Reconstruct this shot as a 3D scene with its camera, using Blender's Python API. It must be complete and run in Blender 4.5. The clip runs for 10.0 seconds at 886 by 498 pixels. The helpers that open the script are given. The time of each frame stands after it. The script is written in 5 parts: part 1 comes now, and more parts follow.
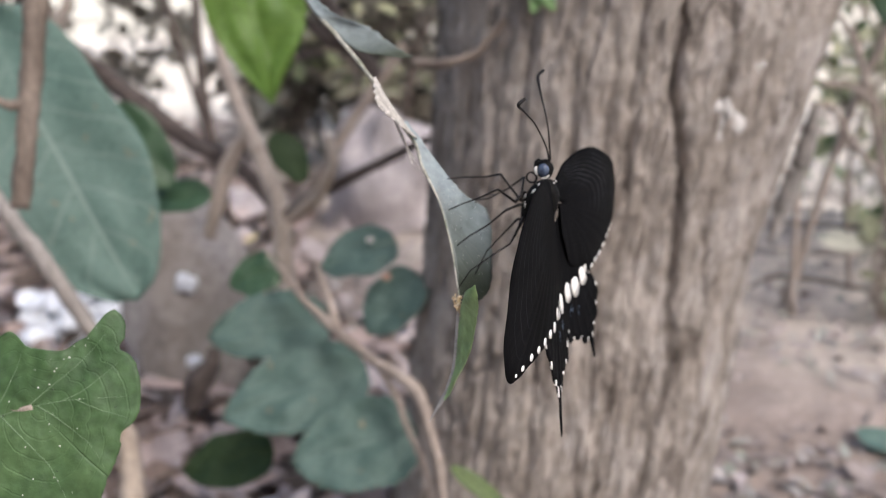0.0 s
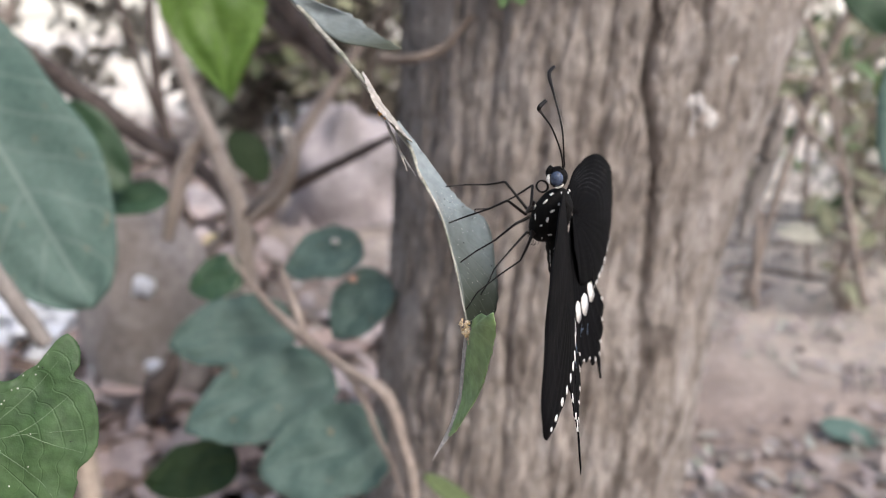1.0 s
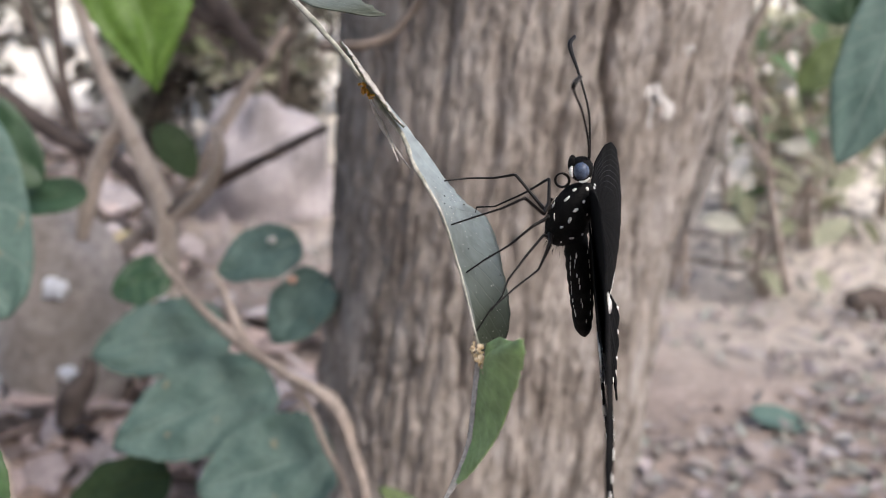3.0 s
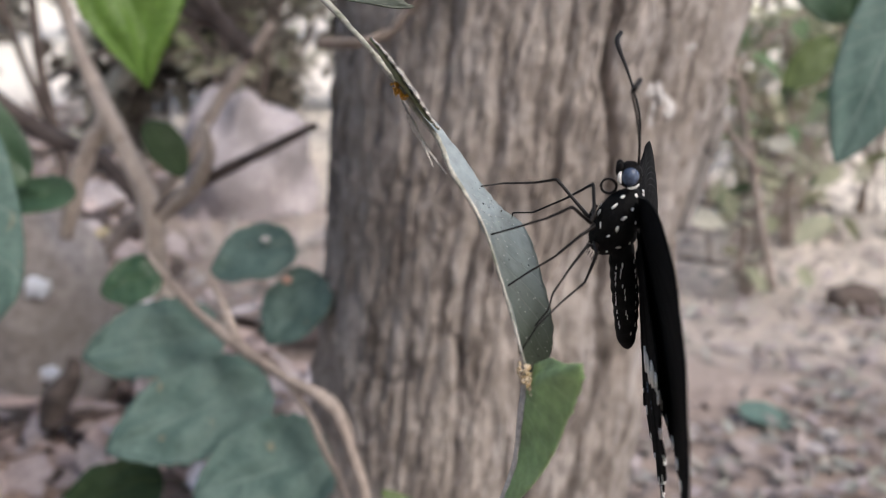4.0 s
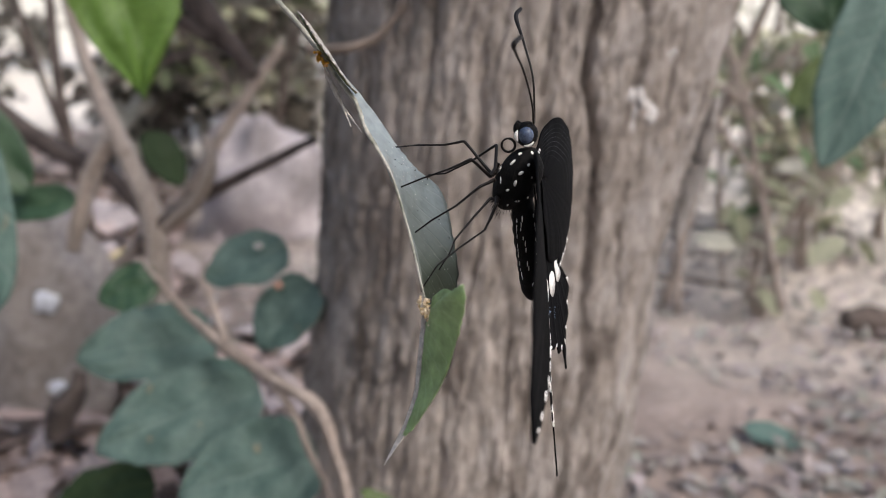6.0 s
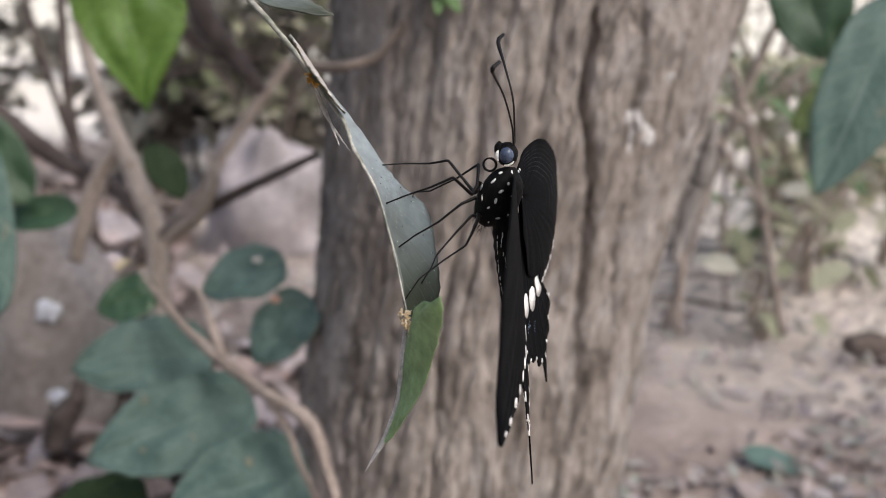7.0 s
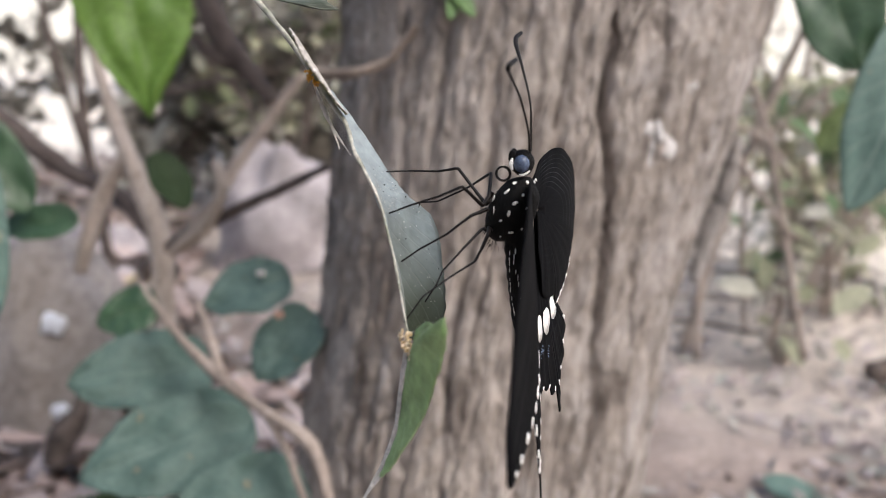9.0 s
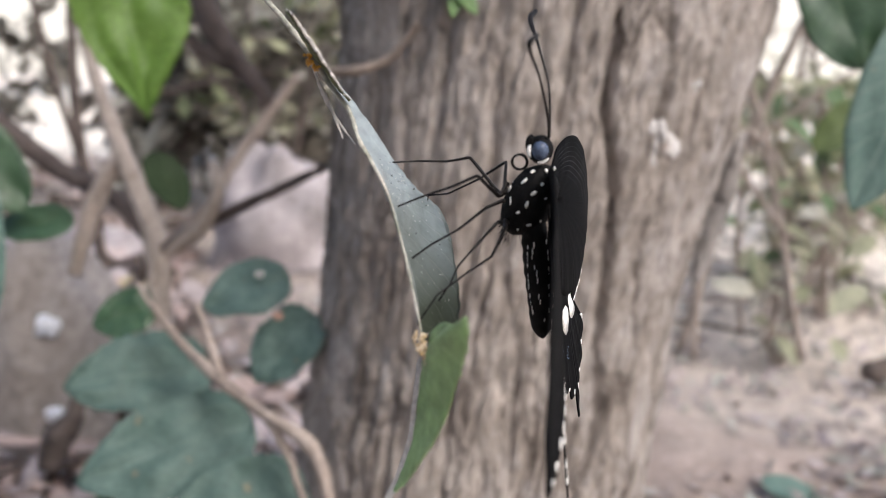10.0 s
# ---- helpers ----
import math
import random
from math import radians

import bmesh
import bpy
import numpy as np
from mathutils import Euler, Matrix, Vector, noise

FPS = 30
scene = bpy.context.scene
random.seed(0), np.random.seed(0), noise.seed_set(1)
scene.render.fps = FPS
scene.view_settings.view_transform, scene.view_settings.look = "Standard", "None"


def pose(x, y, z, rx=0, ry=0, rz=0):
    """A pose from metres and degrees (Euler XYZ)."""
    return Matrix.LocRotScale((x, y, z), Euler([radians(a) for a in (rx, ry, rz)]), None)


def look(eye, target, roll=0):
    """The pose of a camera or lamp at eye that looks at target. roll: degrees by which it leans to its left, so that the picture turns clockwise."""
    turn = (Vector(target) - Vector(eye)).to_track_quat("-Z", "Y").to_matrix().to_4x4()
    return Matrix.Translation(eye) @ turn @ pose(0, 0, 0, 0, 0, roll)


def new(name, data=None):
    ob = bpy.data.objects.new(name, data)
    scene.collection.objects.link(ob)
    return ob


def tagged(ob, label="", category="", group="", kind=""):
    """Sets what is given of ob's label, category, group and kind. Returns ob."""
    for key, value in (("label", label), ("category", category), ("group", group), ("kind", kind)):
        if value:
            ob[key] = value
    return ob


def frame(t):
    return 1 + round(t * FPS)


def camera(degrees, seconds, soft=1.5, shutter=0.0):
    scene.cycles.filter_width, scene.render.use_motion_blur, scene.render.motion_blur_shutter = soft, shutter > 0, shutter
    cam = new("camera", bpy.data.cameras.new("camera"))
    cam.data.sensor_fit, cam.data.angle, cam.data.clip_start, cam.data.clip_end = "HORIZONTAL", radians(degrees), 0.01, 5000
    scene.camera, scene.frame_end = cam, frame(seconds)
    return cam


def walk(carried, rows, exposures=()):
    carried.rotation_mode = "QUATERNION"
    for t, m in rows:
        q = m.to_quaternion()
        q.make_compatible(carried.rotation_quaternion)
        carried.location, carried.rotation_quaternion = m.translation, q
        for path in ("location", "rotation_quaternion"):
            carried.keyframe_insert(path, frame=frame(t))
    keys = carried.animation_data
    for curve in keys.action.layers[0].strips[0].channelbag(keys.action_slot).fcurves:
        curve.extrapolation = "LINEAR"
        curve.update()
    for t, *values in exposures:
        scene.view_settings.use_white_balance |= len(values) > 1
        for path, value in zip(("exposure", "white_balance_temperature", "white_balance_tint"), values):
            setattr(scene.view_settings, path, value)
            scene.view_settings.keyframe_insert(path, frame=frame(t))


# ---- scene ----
# ---- camera ----
cam = camera(53.4, 10.0, soft=0.75)
cam.data.dof.use_dof = True
cam.data.dof.focus_distance = 0.140
cam.data.dof.aperture_fstop = 19.0
PATH = [
    (0, -0.0000, 0.0000, 0.4200, 76.00, -0.00, -0.00),
    (0.5, 0.0000, 0.0037, 0.4234, 75.75, 0.20, -1.21),
    (1, -0.0045, 0.0132, 0.4199, 75.68, 0.18, -2.73),
    (1.5, -0.0086, 0.0206, 0.4180, 75.57, 0.10, -4.33),
    (2, -0.0094, 0.0268, 0.4161, 75.50, 0.11, -5.62),
    (2.5, -0.0132, 0.0323, 0.4167, 75.34, -0.11, -6.97),
    (4, -0.0295, 0.0446, 0.4178, 74.89, -0.66, -9.69),
    (4.5, -0.0261, 0.0440, 0.4134, 75.15, -0.40, -9.39),
    (5, -0.0236, 0.0427, 0.4123, 75.21, -0.33, -9.10),
    (5.5, -0.0178, 0.0382, 0.4062, 76.03, -0.12, -8.58),
    (7, -0.0079, 0.0316, 0.4078, 77.86, -1.51, -7.61),
    (7.5, -0.0049, 0.0349, 0.4035, 78.56, -1.81, -7.20),
    (8, 0.0015, 0.0374, 0.4037, 78.89, -1.85, -6.42),
    (8.5, -0.0009, 0.0453, 0.3965, 79.49, -2.04, -6.39),
    (9, -0.0030, 0.0495, 0.4018, 79.09, -2.11, -6.49),
    (9.5, -0.0048, 0.0536, 0.4015, 79.08, -2.13, -6.71),
    (10, -0.0065, 0.0539, 0.4003, 79.20, -2.07, -6.95),
]
walk(cam, [(t, pose(*r)) for t, *r in PATH],
     exposures=[(0, 0.61), (1.5, 0.69), (2.5, 0.73), (4, 0.53), (4.5, 0.55), (5, 0.56), (5.5, 0.40), (7, 0.40), (7.5, 0.42), (8, 0.57), (8.5, 0.65), (10, 0.73)])

# ---- light: open shade under a bright, veiled sky ----
world = bpy.data.worlds.new("sky")
scene.world = world
world.use_nodes = True
wn = world.node_tree.nodes
sky = wn.new("ShaderNodeTexSky")
sky.sky_type, sky.sun_disc = "NISHITA", False
sky.sun_elevation, sky.sun_rotation = radians(49), radians(143)
sky.air_density, sky.dust_density = 1.0, 4.0
wn["Background"].inputs["Strength"].default_value = 0.15
world.node_tree.links.new(sky.outputs["Color"], wn["Background"].inputs["Color"])
sun = new("sun", bpy.data.lights.new("sun", "SUN"))
sun.data.energy, sun.data.angle, sun.data.color = 1.2, radians(25), (1.0, 0.985, 0.975)
sun.matrix_world = look((1.5, -2.0, 2.9), (0, 0, 0))


# ---- materials ----
def make_mat(name, rough=0.6, metal=0.0, spec=0.5):
    m = bpy.data.materials.new(name)
    m.use_nodes = True
    b = m.node_tree.nodes["Principled BSDF"]
    b.inputs["Roughness"].default_value = rough
    b.inputs["Metallic"].default_value = metal
    b.inputs["Specular IOR Level"].default_value = spec
    return m, m.node_tree.nodes, m.node_tree.links, b


def tex_noise(n, l, coord, scale, detail=6.0, rough=0.6, stretch=None):
    t = n.new("ShaderNodeTexNoise")
    t.inputs["Scale"].default_value, t.inputs["Detail"].default_value = scale, detail
    t.inputs["Roughness"].default_value = rough
    if stretch:
        mp = n.new("ShaderNodeMapping")
        mp.inputs["Scale"].default_value = stretch
        l.new(coord, mp.inputs["Vector"])
        coord = mp.outputs["Vector"]
    l.new(coord, t.inputs["Vector"])
    return t.outputs["Fac"]


def ramp(n, l, fac, stops):
    r = n.new("ShaderNodeValToRGB")
    e = r.color_ramp.elements
    while len(e) < len(stops):
        e.new(0.5)
    for el, (p, c) in zip(e, stops):
        el.position, el.color = p, (*c, 1)
    l.new(fac, r.inputs["Fac"])
    return r.outputs["Color"]


def blend(n, l, fac, a, b, mode="MIX"):
    x = n.new("ShaderNodeMix")
    x.data_type, x.blend_type = "RGBA", mode
    for sock, v in ((x.inputs["Factor"], fac), (x.inputs["A"], a), (x.inputs["B"], b)):
        if isinstance(v, (int, float)):
            sock.default_value = v
        elif isinstance(v, tuple):
            sock.default_value = (*v, 1)
        else:
            l.new(v, sock)
    return x.outputs["Result"]


def bump(n, l, b, height, strength, dist):
    u = n.new("ShaderNodeBump")
    u.inputs["Strength"].default_value, u.inputs["Distance"].default_value = strength, dist
    l.new(height, u.inputs["Height"])
    l.new(u.outputs["Normal"], b.inputs["Normal"])


def grainy(name, dark, light, scale, rough=0.7, fine=6.0, strength=0.4, dist=0.001, stretch=None, spec=0.4, low=0.35, high=0.65):
    """A surface with a broad and a fine variation, and a relief of the fine one."""
    m, n, l, b = make_mat(name, rough, 0.0, spec)
    co = n.new("ShaderNodeTexCoord").outputs["Object"]
    broad = tex_noise(n, l, co, scale, 3.0, 0.5, stretch)
    small = tex_noise(n, l, co, scale * fine, 6.0, 0.65, stretch)
    base = ramp(n, l, broad, [(low, dark), (high, light)])
    shade = ramp(n, l, small, [(0.3, (0.62, 0.62, 0.62)), (0.7, (1.25, 1.25, 1.25))])
    l.new(blend(n, l, 1.0, base, shade, "MULTIPLY"), b.inputs["Base Color"])
    bump(n, l, b, small, strength, dist)
    return m


def leaf_mat(name, dark, light, vein, rough=0.45, glow=0.25, count=9.0, slope=0.35, blotch=0.0, gain=0.5, bare=None, gloss=0.5):
    """A leaf: mottled green, paler veins that run out from the midrib, and light that comes through."""
    m, n, l, b = make_mat(name, rough, 0.0, gloss)
    tc = n.new("ShaderNodeTexCoord")
    co = tc.outputs["Object"]
    sep = n.new("ShaderNodeSeparateXYZ")
    l.new(tc.outputs["UV"], sep.inputs["Vector"])

    def math(op, a, c):
        q = n.new("ShaderNodeMath")
        q.operation = op
        for i, v in enumerate((a, c)):
            if v is None:
                continue
            if isinstance(v, (int, float)):
                q.inputs[i].default_value = v
            else:
                l.new(v, q.inputs[i])
        return q.outputs[0]
    side = math("ABSOLUTE", math("SUBTRACT", sep.outputs["Y"], 0.5), None)
    wob = tex_noise(n, l, co, 60.0, 2.0)
    ph = math("ADD", math("MULTIPLY", math("SUBTRACT", sep.outputs["X"], math("MULTIPLY", side, slope)), count), math("MULTIPLY", wob, 0.35))
    fr = math("ABSOLUTE", math("SUBTRACT", math("FRACT", ph, None), 0.5), None)
    lat = math("SUBTRACT", 1.0, math("MULTIPLY", fr, 16.0))
    mid = math("SUBTRACT", 1.0, math("MULTIPLY", side, 45.0))
    v = math("MAXIMUM", math("MAXIMUM", math("MULTIPLY", lat, 0.55), mid), 0.0)
    broad = tex_noise(n, l, co, 35.0, 4.0)
    small = tex_noise(n, l, co, 420.0, 5.0)
    base = ramp(n, l, broad, [(0.3, dark), (0.7, light)])
    shade = ramp(n, l, small, [(0.3, (0.75, 0.75, 0.75)), (0.7, (1.2, 1.2, 1.2))])
    col = blend(n, l, 1.0, base, shade, "MULTIPLY")
    col = blend(n, l, math("MULTIPLY", v, gain), col, vein)
    if blotch > 0:
        bl = tex_noise(n, l, co, 90.0, 3.0)
        col = blend(n, l, math("MULTIPLY", math("GREATER_THAN", bl, 0.68), blotch), col, (0.35, 0.22, 0.12))
    if bare:
        # the blade turns darker towards the far end
        far_end = n.new("ShaderNodeMapRange")
        far_end.inputs["From Min"].default_value, far_end.inputs["From Max"].default_value = 0.40, 0.86
        l.new(math("ADD", sep.outputs["X"], math("MULTIPLY", math("SUBTRACT", broad, 0.5), 0.5)), far_end.inputs["Value"])
        col = blend(n, l, far_end.outputs["Result"], col, bare)
    l.new(col, b.inputs["Base Color"])
    bump(n, l, b, math("SUBTRACT", small, math("MULTIPLY", v, 0.8)), 0.35, 0.0006)
    tr = n.new("ShaderNodeBsdfTranslucent")
    l.new(col, tr.inputs["Color"])
    mx = n.new("ShaderNodeMixShader")
    mx.inputs["Fac"].default_value = glow
    l.new(b.outputs["BSDF"], mx.inputs[1])
    l.new(tr.outputs["BSDF"], mx.inputs[2])
    l.new(mx.outputs["Shader"], n["Material Output"].inputs["Surface"])
    return m


def bark_mat():
    """Grey-brown plates parted by thin broken cracks, with pale mottling and the shaded side darkened by colour."""
    m, n, l, b = make_mat("bark", 0.9, 0.0, 0.15)
    co = n.new("ShaderNodeTexCoord").outputs["Object"]
    broad = tex_noise(n, l, co, 22.0, 5.0, 0.62, (1, 1, 0.7))
    streak = tex_noise(n, l, co, 95.0, 6.0, 0.74, (1, 1, 0.50))
    fine = tex_noise(n, l, co, 230.0, 6.0, 0.78, (1, 1, 0.45))
    warp = n.new("ShaderNodeVectorMath")
    warp.operation = "MULTIPLY_ADD"
    wn3 = n.new("ShaderNodeTexNoise")
    wn3.inputs["Scale"].default_value, wn3.inputs["Detail"].default_value = 45.0, 4.0
    l.new(co, wn3.inputs["Vector"])
    warp.inputs[1].default_value = (0.022, 0.022, 0.05)
    l.new(wn3.outputs["Color"], warp.inputs[0])
    l.new(co, warp.inputs[2])
    mp = n.new("ShaderNodeMapping")
    mp.inputs["Scale"].default_value = (1, 1, 0.24)
    l.new(warp.outputs["Vector"], mp.inputs["Vector"])
    vo = n.new("ShaderNodeTexVoronoi")
    vo.feature = "DISTANCE_TO_EDGE"
    vo.inputs["Scale"].default_value = 56.0
    l.new(mp.outputs["Vector"], vo.inputs["Vector"])
    open_up = tex_noise(n, l, co, 30.0, 3.0, 0.6, (1, 1, 0.5))
    wide = n.new("ShaderNodeMapRange")
    wide.inputs["From Min"].default_value, wide.inputs["From Max"].default_value = 0.40, 0.62
    wide.inputs["To Min"].default_value, wide.inputs["To Max"].default_value = 0.0, 0.7
    l.new(open_up, wide.inputs["Value"])
    edge = ramp(n, l, vo.outputs["Distance"], [(0.0, (1, 1, 1)), (0.045, (0.75, 0.75, 0.75)), (0.11, (0, 0, 0))])
    base = ramp(n, l, broad, [(0.30, (0.225, 0.192, 0.168)), (0.5, (0.310, 0.272, 0.246)), (0.72, (0.410, 0.370, 0.340))])
    sh = ramp(n, l, streak, [(0.30, (0.58, 0.56, 0.55)), (0.46, (0.95, 0.95, 0.95)), (0.70, (1.34, 1.34, 1.35))])
    sf = ramp(n, l, fine, [(0.32, (0.55, 0.54, 0.53)), (0.5, (1, 1, 1)), (0.68, (1.35, 1.35, 1.35))])
    col = blend(n, l, 1.0, blend(n, l, 1.0, base, sh, "MULTIPLY"), sf, "MULTIPLY")
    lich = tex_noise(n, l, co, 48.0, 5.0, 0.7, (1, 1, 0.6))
    # more of the pale mottling towards the right
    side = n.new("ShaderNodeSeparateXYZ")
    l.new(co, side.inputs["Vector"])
    right_gain = n.new("ShaderNodeMapRange")
    right_gain.inputs["From Min"].default_value, right_gain.inputs["From Max"].default_value = -0.04, 0.14
    right_gain.inputs["To Min"].default_value, right_gain.inputs["To Max"].default_value = -0.07, 0.06
    l.new(side.outputs["X"], right_gain.inputs["Value"])
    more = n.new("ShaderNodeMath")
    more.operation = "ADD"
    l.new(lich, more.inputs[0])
    l.new(right_gain.outputs["Result"], more.inputs[1])
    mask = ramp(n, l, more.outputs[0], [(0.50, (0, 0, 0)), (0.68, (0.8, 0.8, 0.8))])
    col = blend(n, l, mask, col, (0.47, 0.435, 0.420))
    deep = blend(n, l, 1.0, edge, wide.outputs["Result"], "MULTIPLY")
    col = blend(n, l, deep, col, (0.060, 0.047, 0.039))
    # the shade along the trunk's left edge, painted in as a ragged dark band
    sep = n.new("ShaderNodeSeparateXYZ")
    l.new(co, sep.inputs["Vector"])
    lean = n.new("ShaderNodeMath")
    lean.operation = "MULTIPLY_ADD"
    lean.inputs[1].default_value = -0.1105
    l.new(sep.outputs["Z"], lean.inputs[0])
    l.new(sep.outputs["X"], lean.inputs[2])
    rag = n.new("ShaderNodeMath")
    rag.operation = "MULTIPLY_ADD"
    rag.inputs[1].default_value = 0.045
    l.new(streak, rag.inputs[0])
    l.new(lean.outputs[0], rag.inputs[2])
    edge_shade = n.new("ShaderNodeMapRange")
    edge_shade.inputs["From Min"].default_value, edge_shade.inputs["From Max"].default_value = -0.079, -0.092
    edge_shade.inputs["To Min"].default_value, edge_shade.inputs["To Max"].default_value = 0.0, 0.7
    l.new(rag.outputs[0], edge_shade.inputs["Value"])
    col = blend(n, l, edge_shade.outputs["Result"], col, blend(n, l, fine, (0.040, 0.032, 0.022), (0.11, 0.088, 0.064)))
    l.new(col, b.inputs["Base Color"])
    add = n.new("ShaderNodeMath")
    add.operation = "ADD"
    l.new(streak, add.inputs[0])
    l.new(fine, add.inputs[1])
    sub = n.new("ShaderNodeMath")
    sub.operation = "SUBTRACT"
    l.new(add.outputs[0], sub.inputs[0])
    l.new(deep, sub.inputs[1])
    bump(n, l, b, sub.outputs[0], 0.7, 0.003)
    return m


def wing_mat(name, hair):
    """Black scales, with faint pale streaks that fan out between the veins."""
    m, n, l, b = make_mat(name, 0.8, 0.0, 0.05)
    tc = n.new("ShaderNodeTexCoord")
    mp = n.new("ShaderNodeMapping")
    mp.inputs["Scale"].default_value = (2.0, 95.0, 1.0)
    l.new(tc.outputs["UV"], mp.inputs["Vector"])
    st = n.new("ShaderNodeTexNoise")
    st.inputs["Scale"].default_value, st.inputs["Detail"].default_value = 1.0, 4.0
    l.new(mp.outputs["Vector"], st.inputs["Vector"])
    fine = tex_noise(n, l, tc.outputs["Object"], 5000.0, 3.0)
    broad = tex_noise(n, l, tc.outputs["Object"], 120.0, 3.0)
    base = ramp(n, l, broad, [(0.3, (0.0015, 0.0015, 0.0017)), (0.7, (0.0035, 0.0035, 0.0042))])
    streaks = ramp(n, l, st.outputs["Fac"], [(0.60, (0, 0, 0)), (0.78, (1, 1, 1))])
    col = blend(n, l, streaks, base, (0.0055, 0.0055, 0.006))
    # thin pale hair lines between the veins, broken up along their length
    sep = n.new("ShaderNodeSeparateXYZ")
    l.new(tc.outputs["UV"], sep.inputs["Vector"])
    wv = n.new("ShaderNodeMath")
    wv.operation = "MULTIPLY"
    wv.inputs[1].default_value = 13.0
    l.new(sep.outputs["X"], wv.inputs[0])
    fr = n.new("ShaderNodeMath")
    fr.operation = "FRACT"
    l.new(wv.outputs[0], fr.inputs[0])
    thin = ramp(n, l, fr.outputs[0], [(0.40, (0, 0, 0)), (0.5, (1, 1, 1)), (0.60, (0, 0, 0))])
    reach = ramp(n, l, sep.outputs["X"], [(0.30, (0, 0, 0)), (0.45, (1, 1, 1)), (0.85, (1, 1, 1)), (0.97, (0, 0, 0))])
    span = ramp(n, l, sep.outputs["Y"], [(0.02, (0, 0, 0)), (0.06, (1, 1, 1)), (0.36, (0.8, 0.8, 0.8)), (0.46, (0.1, 0.1, 0.1))])
    patch = ramp(n, l, broad, [(0.42, (0.3, 0.3, 0.3)), (0.58, (1, 1, 1))])
    lines = blend(n, l, 1.0, blend(n, l, 1.0, thin, reach, "MULTIPLY"), blend(n, l, 1.0, span, patch, "MULTIPLY"), "MULTIPLY")
    col = blend(n, l, lines, col, (hair, hair, hair * 1.08))
    sp = ramp(n, l, fine, [(0.3, (0.6, 0.6, 0.6)), (0.75, (1.5, 1.5, 1.55))])
    l.new(blend(n, l, 1.0, col, sp, "MULTIPLY"), b.inputs["Base Color"])
    bump(n, l, b, st.outputs["Fac"], 0.25, 0.0003)
    return m


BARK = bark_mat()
WING = wing_mat("wing_scales", 0.02)
HAIRED_WING = wing_mat("haired_wing_scales", 0.055)
WHITE = grainy("white_scales", (0.74, 0.72, 0.68), (0.88, 0.87, 0.85), 900, 0.8, 6, 0.15, 0.0001)
BLUE = grainy("blue_scales", (0.03, 0.05, 0.09), (0.16, 0.22, 0.32), 2500, 0.6, 4, 0.2, 0.0001)
BODY = grainy("black_fur", (0.002, 0.002, 0.002), (0.006, 0.0055, 0.0055), 700, 0.7, 6, 0.6, 0.0003, None, 0.15)
LIMB = grainy("leg_chitin", (0.004, 0.003, 0.003), (0.012, 0.009, 0.008), 900, 0.45, 4, 0.2, 0.0001, None, 0.25)
EYE = grainy("compound_eye", (0.020, 0.028, 0.050), (0.085, 0.115, 0.185), 500, 0.25, 9, 0.3, 0.00004)
GREY_LEAF = leaf_mat("grey_green_leaf", (0.195, 0.238, 0.245), (0.310, 0.352, 0.365), (0.38, 0.42, 0.42), 0.4, 0.15, 14, 0.5, 0.1, 0.25, (0.058, 0.070, 0.050))
GREEN_LEAF = leaf_mat("pale_green_leaf", (0.36, 0.52, 0.25), (0.52, 0.68, 0.38), (0.60, 0.72, 0.48), 0.45, 0.5, 14, 0.5, 0.1)
SCRAP = leaf_mat("olive_scrap", (0.20, 0.24, 0.11), (0.32, 0.35, 0.19), (0.36, 0.38, 0.24), 0.5, 0.4, 14, 0.5, 0.1)
IVY = leaf_mat("blue_green_leaf", (0.056, 0.098, 0.086), (0.105, 0.160, 0.142), (0.16, 0.22, 0.20), 0.6, 0.15, 7, 0.4, 0.35, 0.5, None, 0.25)
DULL = leaf_mat("dull_leaf", (0.075, 0.135, 0.115), (0.120, 0.190, 0.165), (0.22, 0.29, 0.26), 0.6, 0.2, 7, 0.4, 0.25, 0.8, None, 0.35)
FRESH = leaf_mat("fresh_leaf", (0.08, 0.17, 0.05), (0.14, 0.24, 0.08), (0.2, 0.3, 0.12), 0.5, 0.3)
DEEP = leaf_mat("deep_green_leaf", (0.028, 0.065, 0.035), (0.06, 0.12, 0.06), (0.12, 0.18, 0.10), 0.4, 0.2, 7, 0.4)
LIME = leaf_mat("sunlit_leaf", (0.13, 0.25, 0.045), (0.22, 0.36, 0.085), (0.28, 0.42, 0.14), 0.45, 0.5, 6, 0.4)
NEAR = leaf_mat("near_leaf", (0.038, 0.090, 0.030), (0.115, 0.200, 0.082), (0.24, 0.35, 0.18), 0.5, 0.3, 6, 0.9, 0.0, 0.0)
VEIN = grainy("pale_vein", (0.12, 0.19, 0.10), (0.17, 0.25, 0.14), 300, 0.6)
DRY_EDGE = grainy("dry_leaf_edge", (0.38, 0.35, 0.31), (0.58, 0.54, 0.50), 260, 0.7, 5, 0.5, 0.0004)
FRASS = grainy("pale_droppings", (0.62, 0.42, 0.20), (0.86, 0.74, 0.56), 1500, 0.7, 5, 0.8, 0.0003)
AMBER = grainy("amber_case", (0.60, 0.28, 0.03), (0.80, 0.45, 0.08), 900, 0.4, 5, 0.6, 0.0002)
TWIG = grainy("brown_twig", (0.22, 0.175, 0.148), (0.38, 0.32, 0.28), 60, 0.8, 7, 0.7, 0.001, (1, 1, 0.4))
PALE_TWIG = grainy("pale_twig", (0.34, 0.28, 0.23), (0.52, 0.44, 0.38), 50, 0.8, 7, 0.7, 0.001, (1, 1, 0.4))
MID_TWIG = grainy("brown_bark_twig", (0.13, 0.102, 0.085), (0.24, 0.195, 0.165), 60, 0.85, 7, 0.7, 0.001, (1, 1, 0.4))
